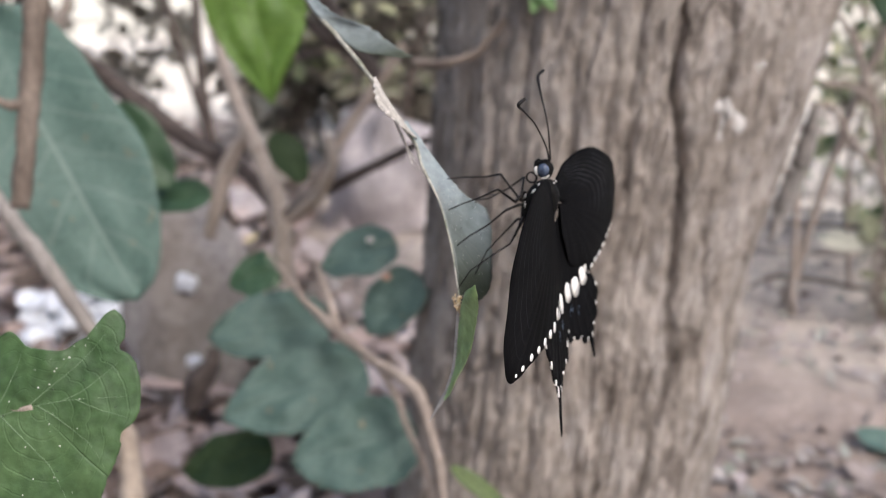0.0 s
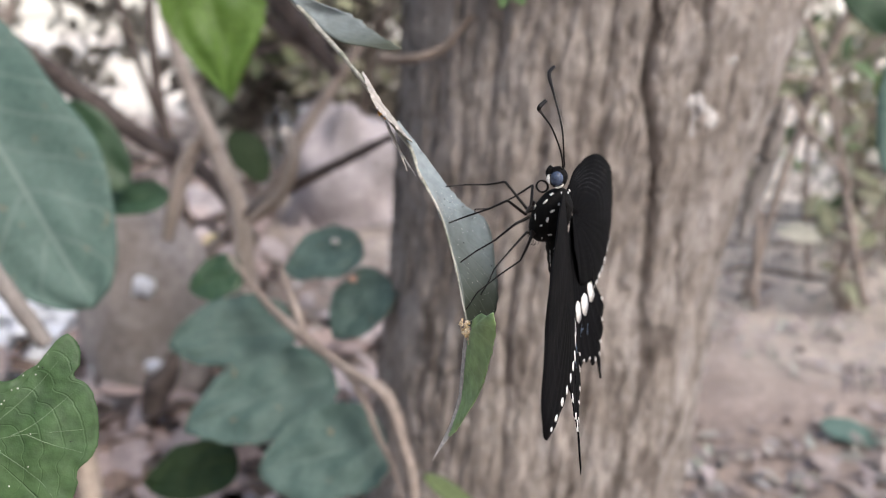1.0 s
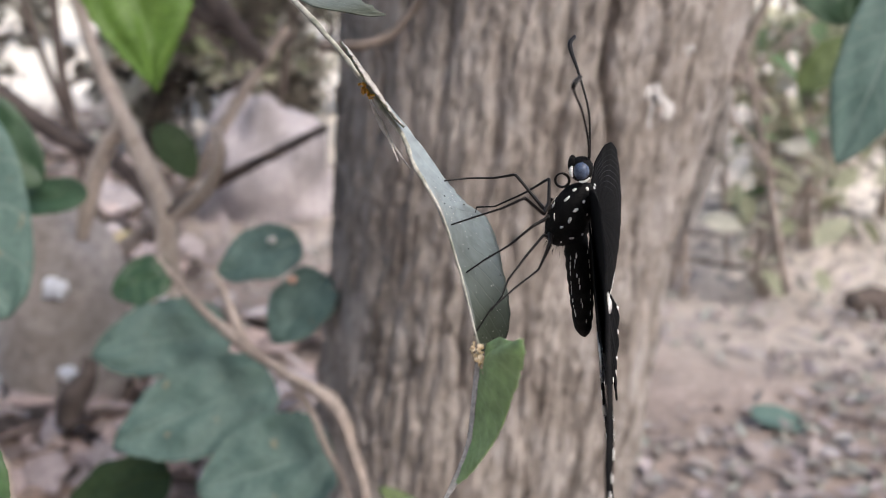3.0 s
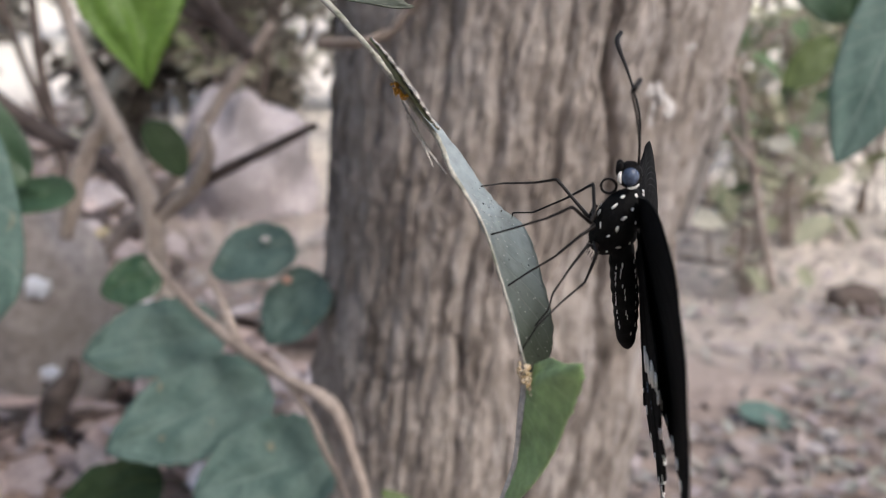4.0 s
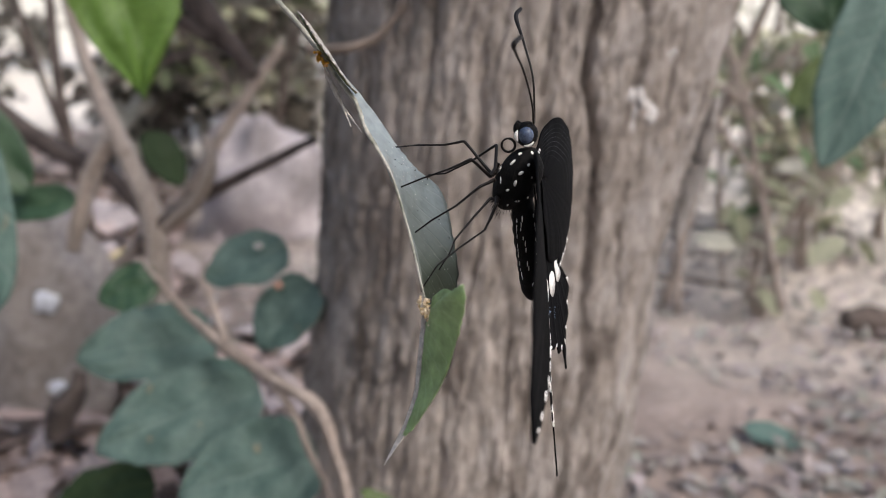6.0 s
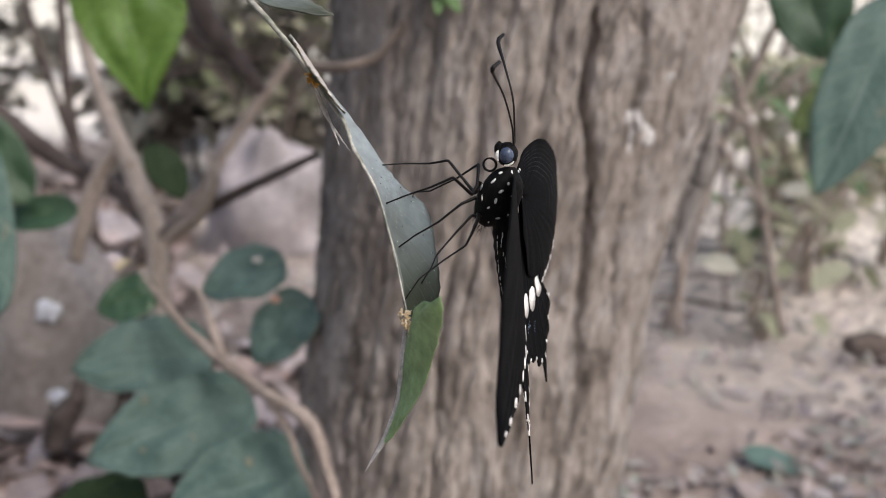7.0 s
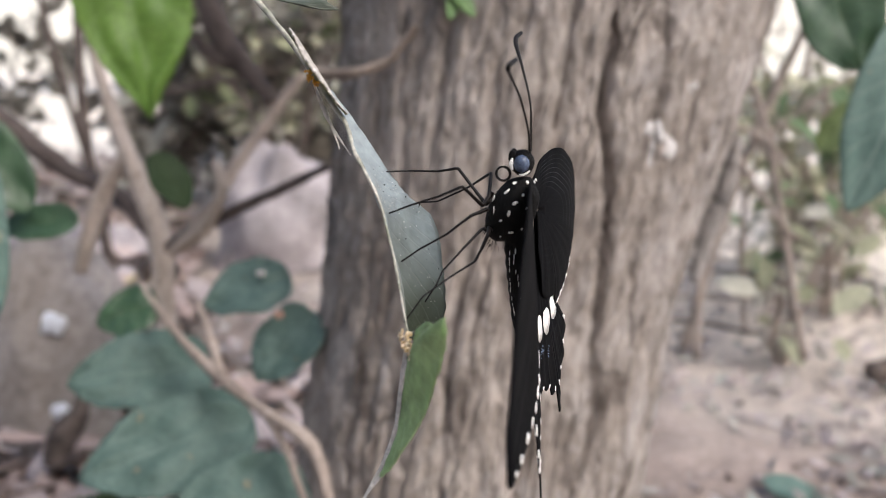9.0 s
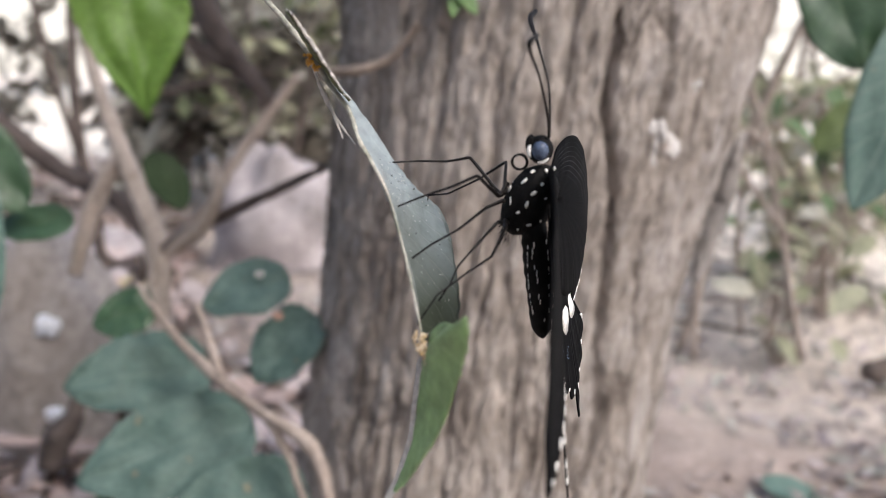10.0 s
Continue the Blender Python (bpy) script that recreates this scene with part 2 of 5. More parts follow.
GREY_WOOD = grainy("weathered_wood", (0.23, 0.208, 0.196), (0.36, 0.33, 0.312), 50, 0.85, 7, 0.7, 0.001, (1, 1, 0.4))
RIB = grainy("dry_midrib", (0.21, 0.22, 0.17), (0.50, 0.47, 0.42), 220, 0.7, 5, 0.5, 0.0004)
BOULDER = grainy("boulder_rock", (0.24, 0.215, 0.222), (0.44, 0.395, 0.405), 12, 0.85, 7, 0.6, 0.006)
YELLOW_LEAF = leaf_mat("yellowed_leaf", (0.55, 0.46, 0.22), (0.72, 0.62, 0.36), (0.7, 0.6, 0.4), 0.6, 0.2)
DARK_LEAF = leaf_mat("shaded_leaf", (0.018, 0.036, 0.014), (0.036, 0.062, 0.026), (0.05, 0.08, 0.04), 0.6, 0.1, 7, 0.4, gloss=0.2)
OLIVE_LEAF = leaf_mat("olive_leaf", (0.07, 0.11, 0.03), (0.13, 0.18, 0.06), (0.2, 0.25, 0.1), 0.5, 0.3)
RED_SPOT = grainy("reddish_spot", (0.30, 0.16, 0.12), (0.46, 0.30, 0.24), 200, 0.7)
VINE = grainy("vine_bark", (0.215, 0.172, 0.146), (0.36, 0.300, 0.262), 50, 0.8, 7, 0.7, 0.001, (1, 1, 0.4))
DARK_TWIG = grainy("dark_twig", (0.07, 0.052, 0.045), (0.14, 0.11, 0.095), 50, 0.85, 7, 0.7, 0.001)
STONE = grainy("tan_stone", (0.26, 0.225, 0.205), (0.42, 0.375, 0.35), 14, 0.85, 7, 0.6, 0.004)
STAKE = grainy("bleached_wood", (0.50, 0.45, 0.43), (0.66, 0.61, 0.59), 30, 0.8, 7, 0.5, 0.002, (1, 1, 0.3))
LICHEN = grainy("lichen", (0.40, 0.38, 0.37), (0.55, 0.53, 0.52), 200, 0.9, 5, 0.6, 0.0006)
PAPER = grainy("white_paper", (0.72, 0.75, 0.82), (0.86, 0.88, 0.92), 30, 0.7, 5, 0.3, 0.001)


def soil_mat():
    m, n, l, b = make_mat("soil", 0.95, 0.0, 0.2)
    co = n.new("ShaderNodeTexCoord").outputs["Object"]
    broad = tex_noise(n, l, co, 2.2, 4.0)
    mid = tex_noise(n, l, co, 14.0, 5.0)
    fine = tex_noise(n, l, co, 90.0, 6.0)
    base = ramp(n, l, broad, [(0.3, (0.225, 0.178, 0.155)), (0.7, (0.33, 0.275, 0.248))])
    sh = ramp(n, l, mid, [(0.3, (0.75, 0.74, 0.73)), (0.7, (1.25, 1.24, 1.24))])
    sf = ramp(n, l, fine, [(0.3, (0.7, 0.7, 0.7)), (0.7, (1.25, 1.25, 1.25))])
    col = blend(n, l, 1.0, blend(n, l, 1.0, base, sh, "MULTIPLY"), sf, "MULTIPLY")
    # the sunlit clearing further off, its brightness painted in as pale sand colour
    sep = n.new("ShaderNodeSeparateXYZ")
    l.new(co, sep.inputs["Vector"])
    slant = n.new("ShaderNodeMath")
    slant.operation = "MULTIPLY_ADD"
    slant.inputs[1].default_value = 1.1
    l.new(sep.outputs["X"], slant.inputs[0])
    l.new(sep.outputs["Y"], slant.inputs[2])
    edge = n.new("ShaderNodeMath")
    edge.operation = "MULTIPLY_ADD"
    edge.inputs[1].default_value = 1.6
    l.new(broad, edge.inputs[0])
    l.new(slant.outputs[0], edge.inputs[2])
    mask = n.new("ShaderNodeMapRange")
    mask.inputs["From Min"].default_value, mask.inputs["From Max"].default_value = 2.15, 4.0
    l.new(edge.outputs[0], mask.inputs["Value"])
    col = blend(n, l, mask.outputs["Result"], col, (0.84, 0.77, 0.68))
    l.new(col, b.inputs["Base Color"])
    bump(n, l, b, mid, 0.8, 0.02)
    return m


def island_mat(name, stops, rough=0.7, glow=0.0):
    """One colour an island, drawn at random from the stops."""
    m, n, l, b = make_mat(name, rough, 0.0, 0.3)
    g = n.new("ShaderNodeNewGeometry")
    base = ramp(n, l, g.outputs["Random Per Island"], stops)
    co = n.new("ShaderNodeTexCoord").outputs["Object"]
    sm = tex_noise(n, l, co, 120.0, 5.0)
    sh = ramp(n, l, sm, [(0.3, (0.65, 0.65, 0.65)), (0.7, (1.25, 1.25, 1.25))])
    col = blend(n, l, 1.0, base, sh, "MULTIPLY")
    l.new(col, b.inputs["Base Color"])
    bump(n, l, b, sm, 0.4, 0.002)
    if glow:
        tr = n.new("ShaderNodeBsdfTranslucent")
        l.new(col, tr.inputs["Color"])
        mx = n.new("ShaderNodeMixShader")
        mx.inputs["Fac"].default_value = glow
        l.new(b.outputs["BSDF"], mx.inputs[1])
        l.new(tr.outputs["BSDF"], mx.inputs[2])
        l.new(mx.outputs["Shader"], n["Material Output"].inputs["Surface"])
    return m


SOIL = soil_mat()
LITTER = island_mat("leaf_litter", [(0.0, (0.20, 0.165, 0.155)), (0.2, (0.268, 0.226, 0.218)), (0.4, (0.32, 0.275, 0.270)), (0.55, (0.265, 0.268, 0.225)), (0.66, (0.355, 0.305, 0.305)), (0.80, (0.41, 0.345, 0.350)), (0.9, (0.31, 0.325, 0.285)), (1.0, (0.52, 0.475, 0.475))])
BROWN_LITTER = island_mat("brown_leaf_litter", [(0.0, (0.05, 0.038, 0.03)), (0.2, (0.15, 0.11, 0.09)), (0.4, (0.27, 0.20, 0.168)), (0.6, (0.35, 0.30, 0.295)), (0.8, (0.44, 0.33, 0.29)), (1.0, (0.60, 0.55, 0.56))])
SHRUB = island_mat("shrub_leaves", [(0.0, (0.06, 0.10, 0.05)), (0.4, (0.13, 0.20, 0.10)), (0.8, (0.25, 0.33, 0.18)), (1.0, (0.36, 0.40, 0.25))], 0.6, 0.3)


# ---- building helpers ----
def part(name, bm, material, parent=None, label="", smooth=True):
    me = bpy.data.meshes.new(name)
    bm.normal_update()
    bm.to_mesh(me)
    bm.free()
    for mt in (material if isinstance(material, (list, tuple)) else (material,)):
        me.materials.append(mt)
    if smooth:
        me.polygons.foreach_set("use_smooth", [True] * len(me.polygons))
    ob = new(name, me)
    if parent:
        ob.parent = parent
    if label:
        ob["label"] = label
    return ob


def thing(name, at, label, category, group="", kind="", m=None):
    e = new(name)
    e.empty_display_size = 0.01
    e.matrix_world = m if m is not None else Matrix.Translation(at)
    return tagged(e, label, category, group, kind)


def spline(pts, count):
    """Evenly numbered places on a smooth curve through pts (rows of any width)."""
    p = np.array(pts, float)
    p = np.vstack([2 * p[0] - p[1], p, 2 * p[-1] - p[-2]])
    out = []
    for s in np.linspace(0, len(pts) - 1, count):
        i = min(int(s), len(pts) - 2)
        f = s - i
        a, b, c, d = p[i:i + 4]
        out.append(0.5 * (2 * b + (c - a) * f + (2 * a - 5 * b + 4 * c - d) * f * f + (3 * b - a - 3 * c + d) * f ** 3))
    return np.array(out)


def tube(pts, radii, count=24, sides=8, rough=0.0, seed=0, bm=None):
    """A bent, tapered rod through pts, with closed ends and an uneven skin."""
    bm = bm or bmesh.new()
    c = spline(np.column_stack([pts, radii]), count)
    rings = []
    up = Vector((0.3, 0.2, 1)).normalized()
    for i in range(count):
        q = Vector(c[i, :3])
        d = (Vector(c[min(i + 1, count - 1), :3]) - Vector(c[max(i - 1, 0), :3])).normalized()
        x = d.cross(up)
        if x.length < 0.1:
            x = d.cross(Vector((1, 0, 0)))
        x.normalize()
        y = d.cross(x)
        ring = []
        for k in range(sides):
            a = 2 * math.pi * k / sides
            r = max(c[i, 3], 1e-5)
            if rough:
                r *= 1 + rough * noise.noise(Vector((i * 0.45 + seed, math.cos(a) * 1.3, math.sin(a) * 1.3)))
            ring.append(bm.verts.new(q + x * math.cos(a) * r + y * math.sin(a) * r))
        rings.append(ring)
    for a, b in zip(rings, rings[1:]):
        for k in range(sides):
            bm.faces.new((a[k], a[(k + 1) % sides], b[(k + 1) % sides], b[k]))
    bm.faces.new(rings[0][::-1])
    bm.faces.new(rings[-1])
    return bm


def blob(centre, radii, rings=10, sides=14, rough=0.0, seed=0, turn=None, bm=None):
    """A rounded lump."""
    bm = bm or bmesh.new()
    m = (turn or Matrix()).to_3x3()
    rows = []
    for i in range(rings + 1):
        a = math.pi * i / rings
        row = []
        for k in range(sides):
            b = 2 * math.pi * k / sides
            v = Vector((math.sin(a) * math.cos(b), math.sin(a) * math.sin(b), math.cos(a)))
            s = 1 + rough * noise.noise(v * 1.7 + Vector((seed, seed * 0.7, 0)))
            row.append(bm.verts.new(Vector(centre) + m @ Vector((v.x * radii[0], v.y * radii[1], v.z * radii[2])) * s))
            if i in (0, rings):
                break
        rows.append(row)
    for i in range(rings):
        a, b = rows[i], rows[i + 1]
        for k in range(sides):
            j = (k + 1) % sides
            if len(a) == 1:
                bm.faces.new((a[0], b[k], b[j]))
            elif len(b) == 1:
                bm.faces.new((a[k], b[0], a[j]))
            else:
                bm.faces.new((a[k], b[k], b[j], a[j]))
    return bm


def shell(grid, thick, uvs):
    """A closed sheet of that thickness over a grid of places; uvs gives its map."""
    bm = bmesh.new()
    uv = bm.loops.layers.uv.new("UVMap")
    g = np.array(grid, float)
    nu, nv = g.shape[:2]
    du, dv = np.gradient(g, axis=0), np.gradient(g, axis=1)
    nr = np.cross(du, dv)
    nr /= np.linalg.norm(nr, axis=2)[..., None] + 1e-12
    top = [[bm.verts.new(g[i, j] + nr[i, j] * thick / 2) for j in range(nv)] for i in range(nu)]
    bot = [[bm.verts.new(g[i, j] - nr[i, j] * thick / 2) for j in range(nv)] for i in range(nu)]

    def quad(vs, us):
        f = bm.faces.new(vs)
        for lp, q in zip(f.loops, us):
            lp[uv].uv = q
    for i in range(nu - 1):
        for j in range(nv - 1):
            c = [(i, j), (i + 1, j), (i + 1, j + 1), (i, j + 1)]
            quad([top[a][b] for a, b in c], [uvs[a][b] for a, b in c])
            quad([bot[a][b] for a, b in c[::-1]], [uvs[a][b] for a, b in c[::-1]])
    rim = [(i, 0) for i in range(nu)] + [(nu - 1, j) for j in range(1, nv)] + [(i, nv - 1) for i in range(nu - 2, -1, -1)] + [(0, j) for j in range(nv - 2, 0, -1)]
    for a, b in zip(rim, rim[1:] + rim[:1]):
        c = [a, b]
        quad([top[b[0]][b[1]], top[a[0]][a[1]], bot[a[0]][a[1]], bot[b[0]][b[1]]], [uvs[b[0]][b[1]], uvs[a[0]][a[1]], uvs[a[0]][a[1]], uvs[b[0]][b[1]]])
    return bm


def leaf(name, base, tip, face, width, material, label, group="", category="leaf", shape=(0.45, 1.0, 0.9), cup=0.15, droop=0.08, wave=0.05,
         bites=(), stalk=None, twist=0.0, seed=0, thick=0.0005, nu=44, nv=23, teeth=0.0):
    """A leaf from base to tip whose upper side turns to face. shape: where it is widest, and how full its base and its tip are.
    bites: (where along it, side, how deep, how long) bits that are missing from its edge."""
    base, tip, face = Vector(base), Vector(tip), Vector(face)
    ax = tip - base
    length = ax.length
    ax.normalize()
    up = (face - ax * face.dot(ax)).normalized()
    side = ax.cross(up)
    e = thing(name, base, label, category, group)
    grid, uvs = [], []
    peak, fb, ft = shape
    for i in range(nu):
        u = i / (nu - 1)
        if u < peak:
            w = max(0.0, 1 - ((peak - u) / peak) ** 2) ** (0.5 * fb)
        else:
            w = max(0.0, 1 - ((u - peak) / (1 - peak)) ** 2) ** (0.5 / max(ft, 0.01))
        w = max(w, 0.012)
        row, ru = [], []
        for j in range(nv):
            v = 2 * j / (nv - 1) - 1
            half = w * width / 2
            edge = 1 + 0.13 * noise.noise(Vector((u * 4 + seed, v * 0.7, seed))) + teeth * (abs((u * 11) % 1 - 0.5) - 0.25)
            for bu, bs, bd, bl in bites:
                if v * bs > 0:
                    k = max(0.0, 1 - ((u - bu) / bl) ** 2) ** 0.5
                    edge *= 1 - bd * k * (1 + 0.25 * noise.noise(Vector((u * 40, seed, 1))))
            s = v * half * edge
            a = twist * u
            h = cup * abs(s) * (1 if cup > 0 else 1) - droop * length * u * u + wave * width * noise.noise(Vector((u * 4 + seed, v * 2, 3)))
            sd = side * math.cos(a) + up * math.sin(a)
            un = up * math.cos(a) - side * math.sin(a)
            row.append(ax * (u * length) + sd * s + un * h)
            ru.append((u, 0.5 + v * 0.5))
        grid.append(row)
        uvs.append(ru)
    part("blade", shell(grid, thick, uvs), material, e)
    mid = [grid[i][nv // 2] - up * thick * 0.8 for i in range(0, nu - 2, 3)]
    part("midrib", tube(mid, [thick * (2.2 - 1.7 * i / len(mid)) for i in range(len(mid))], 26, 6), material, e)
    if stalk:
        p = [Vector(s) - base for s in stalk]
        part("stalk", tube(p, np.linspace(thick * 3.2, thick * 2.2, len(p)), 16, 7, 0.1, seed), TWIG, e)
    return e


def stick(name, pts, radii, material, label, category="twig", group="", side=(), rough=0.25, seed=0, count=40, kind=""):
    """A woody rod in the place; side: shoots that leave it, each (points, radii)."""
    base = Vector(pts[0])
    e = thing(name, base, label, category, group, kind)
    part("stem", tube([Vector(p) - base for p in pts], radii, count, 12, rough, seed), material, e)
    for q, r in side:
        part("shoot", tube([Vector(p) - base for p in q], r, max(10, count // 2), 8, rough, seed + 5), material, e)
    return e


# ---- ground ----
def build_ground():
    n = 140
    bm = bmesh.new()
    vs = []
    for i in range(n):
        for j in range(n):
            x, y = [math.copysign(abs(q) ** 3.0 * 60 + abs(q) * 2.5, q) for q in (2 * i / (n - 1) - 1, 2 * j / (n - 1) - 1)]
            y += 1.5
            r = math.hypot(x, y)
            h = 0.03 * noise.noise(Vector((x * 1.3, y * 1.3, 0))) + 0.012 * noise.noise(Vector((x * 6, y * 6, 2)))
            vs.append(bm.verts.new((x, y, h * min(1, r) - 0.01)))
    for i in range(n - 1):
        for j in range(n - 1):
            a = i * n + j
            bm.faces.new((vs[a], vs[a + n], vs[a + n + 1], vs[a + 1]))
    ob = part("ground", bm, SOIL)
    tagged(ob, "pinkish brown earth floor under leaf litter", "ground", kind="structure")


def scatter(name, rows, material, label):
    """Fallen leaves, each a bent six-sided blade: place, turn, tilts, length, width and curl."""
    verts, faces = [], []
    for (x, y, z), (tx, ty, a), L, w, c in rows:
        m = Matrix.Translation((x, y, z)) @ Euler((tx, ty, a)).to_matrix().to_4x4()
        k = len(verts)
        for u, v in ((-1, 0), (-0.4, -0.9), (-0.4, 0.9), (0.4, -0.8), (0.4, 0.8), (1, 0), (-0.4, 0), (0.4, 0)):
            verts.append(m @ Vector((u * L / 2, v * w / 2, c * w * abs(v) + 0.25 * L * c * u * u)))
        for f in ((0, 1, 6), (0, 6, 2), (1, 3, 7, 6), (6, 7, 4, 2), (3, 5, 7), (7, 5, 4)):
            faces.append([k + q for q in f])
    me = bpy.data.meshes.new(name)
    me.from_pydata(verts, [], faces)
    me.materials.append(material)
    tagged(new(name, me), label, "leaf litter", kind="stuff")


def build_sky_glow():
    """Far beyond the clearing, a plain glowing band added for the bright horizon sky."""
    m, n, l, b = make_mat("horizon_glow", 1.0, 0.0, 0.0)
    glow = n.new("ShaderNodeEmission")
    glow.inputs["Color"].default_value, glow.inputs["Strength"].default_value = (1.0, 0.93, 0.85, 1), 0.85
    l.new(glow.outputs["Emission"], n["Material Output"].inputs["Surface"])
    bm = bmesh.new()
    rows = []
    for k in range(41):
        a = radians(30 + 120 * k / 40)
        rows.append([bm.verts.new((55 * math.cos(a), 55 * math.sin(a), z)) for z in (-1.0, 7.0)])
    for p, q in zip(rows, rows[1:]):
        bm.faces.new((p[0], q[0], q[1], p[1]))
    tagged(part("backdrop", bm, m), "pale glowing band standing in for bright sky beyond the clearing", "backdrop", kind="structure")


def build_litter():
    rng = random.Random(4)
    rows = []
    for i in range(30000):
        y = 0.45 + 4.5 * rng.random() ** 1.8
        x = (rng.random() * 2 - 1) * (0.45 + y * 0.85)
        if i >= 26000:
            x, y = rng.gauss(0, 1.6), rng.gauss(0.8, 1.5)
        L = rng.uniform(0.010, 0.032)
        tilt = 0.9 if rng.random() < 0.5 else 0.2
        rows.append(((x, y, rng.uniform(0.0, 0.012)), (rng.uniform(-tilt, tilt), rng.uniform(-tilt, tilt), rng.uniform(0, 6.28)), L, L * rng.uniform(0.28, 0.6), rng.uniform(-0.25, 0.25)))
    scatter("leaf_litter", rows, LITTER, "dry curled brown and pinkish fallen leaves on earth")
    # broader, darker leaves lie deep under the climbing plants
    rows = []
    for i in range(2600):
        y = 0.6 + 3.4 * rng.random() ** 1.3
        x = -y * (0.62 * rng.random() ** 0.8 - 0.04)
        if x / y > -0.15 and y > 1.2:
            continue
        L = rng.uniform(0.03, 0.085)
        rows.append(((x, y, rng.uniform(0.004, 0.05)), (rng.uniform(-0.5, 0.5), rng.uniform(-0.5, 0.5), rng.uniform(0, 6.28)), L, L * rng.uniform(0.35, 0.7), rng.uniform(-0.35, 0.35)))
    scatter("brown_litter", rows, BROWN_LITTER, "broad dark brown and tan fallen leaves heaped on earth")


# ---- the tree behind the butterfly ----
TRUNK_AXIS = [(0.058, 0.538, -0.03, 0.118), (0.0713, 0.538, 0.12, 0.1045), (0.0897, 0.538, 0.286, 0.1025), (0.1122, 0.538, 0.44, 0.1168), (0.132, 0.536, 0.60, 0.132), (0.150, 0.53, 0.85, 0.128), (0.19, 0.52, 1.25, 0.122), (0.24, 0.5, 1.9, 0.115)]


# long cracks in the bark: height and bearing along each, depth, width
CRACKS = [([(0.14, -1.25), (0.209, -1.216), (0.244, -1.185), (0.286, -1.26), (0.311, -1.295), (0.332, -1.342), (0.35, -1.370), (0.37, -1.437), (0.389, -1.514), (0.44, -1.56)], 0.010, 0.020),
          ([(0.36, -1.22), (0.399, -1.252), (0.415, -1.283), (0.432, -1.342), (0.50, -1.38)], 0.005, 0.018),
          ([(0.33, -1.64), (0.358, -1.663), (0.381, -1.689), (0.418, -1.715), (0.49, -1.74)], 0.004, 0.018),
          ([(0.10, -1.95), (0.2, -1.90), (0.27, -1.97), (0.36, -1.93), (0.45, -2.0)], 0.004, 0.018),
          ([(0.2, -2.36), (0.30, -2.33), (0.40, -2.36), (0.5, -2.32)], 0.004, 0.022)]


rng = random.Random(21)
for _ in range(26):
    at, low, span = rng.uniform(-2.55, -0.45), rng.uniform(0.08, 0.46), rng.uniform(0.05, 0.17)
    CRACKS.append(([(low, at), (low + span * 0.5, at + rng.uniform(-0.04, 0.04)), (low + span, at + rng.uniform(-0.07, 0.05))], rng.uniform(0.0012, 0.0035), rng.uniform(0.012, 0.022)))


def trunk_axis(z):
    zs = [a[2] for a in TRUNK_AXIS]
    return [float(np.interp(z, zs, [a[k] for a in TRUNK_AXIS])) for k in (0, 1, 3)]


def trunk_skin(z, a):
    """Radius of the bark at a height and bearing: fluted, ridged, and split by one long crack."""
    cx, cy, r = trunk_axis(z)
    p = Vector((math.cos(a) * 2.0, math.sin(a) * 2.0, z * 2.2))
    flute = 0.004 * noise.noise(p)
    warp = 0.22 * noise.noise(Vector((math.cos(a) * 3, math.sin(a) * 3, z * 9))) + 0.16 * noise.noise(Vector((math.cos(a) * 9, math.sin(a) * 9, z * 40)))
    q = Vector((math.cos(a + 0.03 * warp) * 6.5, math.sin(a + 0.03 * warp) * 6.5, z * 7.0))
    ridge = min(1, abs(noise.noise(q)) * 6.0)
    q2 = Vector((math.cos(a + 0.05 * warp) * 15.0, math.sin(a + 0.05 * warp) * 15.0, z * 26.0))
    ridge2 = min(1, abs(noise.noise(q2)) * 4.0)
    h = 0.0015 * ridge + 0.0012 * ridge2 + 0.0022 * noise.noise(Vector((math.cos(a) * 14, math.sin(a) * 14, z * 60))) + 0.0014 * noise.noise(Vector((math.cos(a) * 55, math.sin(a) * 55, z * 150)))
    for path, deep, wide in CRACKS:
        if path[0][0] < z < path[-1][0]:
            at = float(np.interp(z, [k[0] for k in path], [k[1] for k in path])) + 0.010 * noise.noise(Vector((deep * 900, 3, z * 45))) + 0.008 * noise.noise(Vector((4, deep * 900, z * 120)))
            d = (a - at + math.pi) % (2 * math.pi) - math.pi
            ends = min(1, (z - path[0][0]) / 0.02, (path[-1][0] - z) / 0.02)
            h -= ends * deep * math.exp(-(d / wide) ** 2) * (0.8 + 0.5 * noise.noise(Vector((1, deep * 900, z * 40))))
    return r + flute + h - 0.005


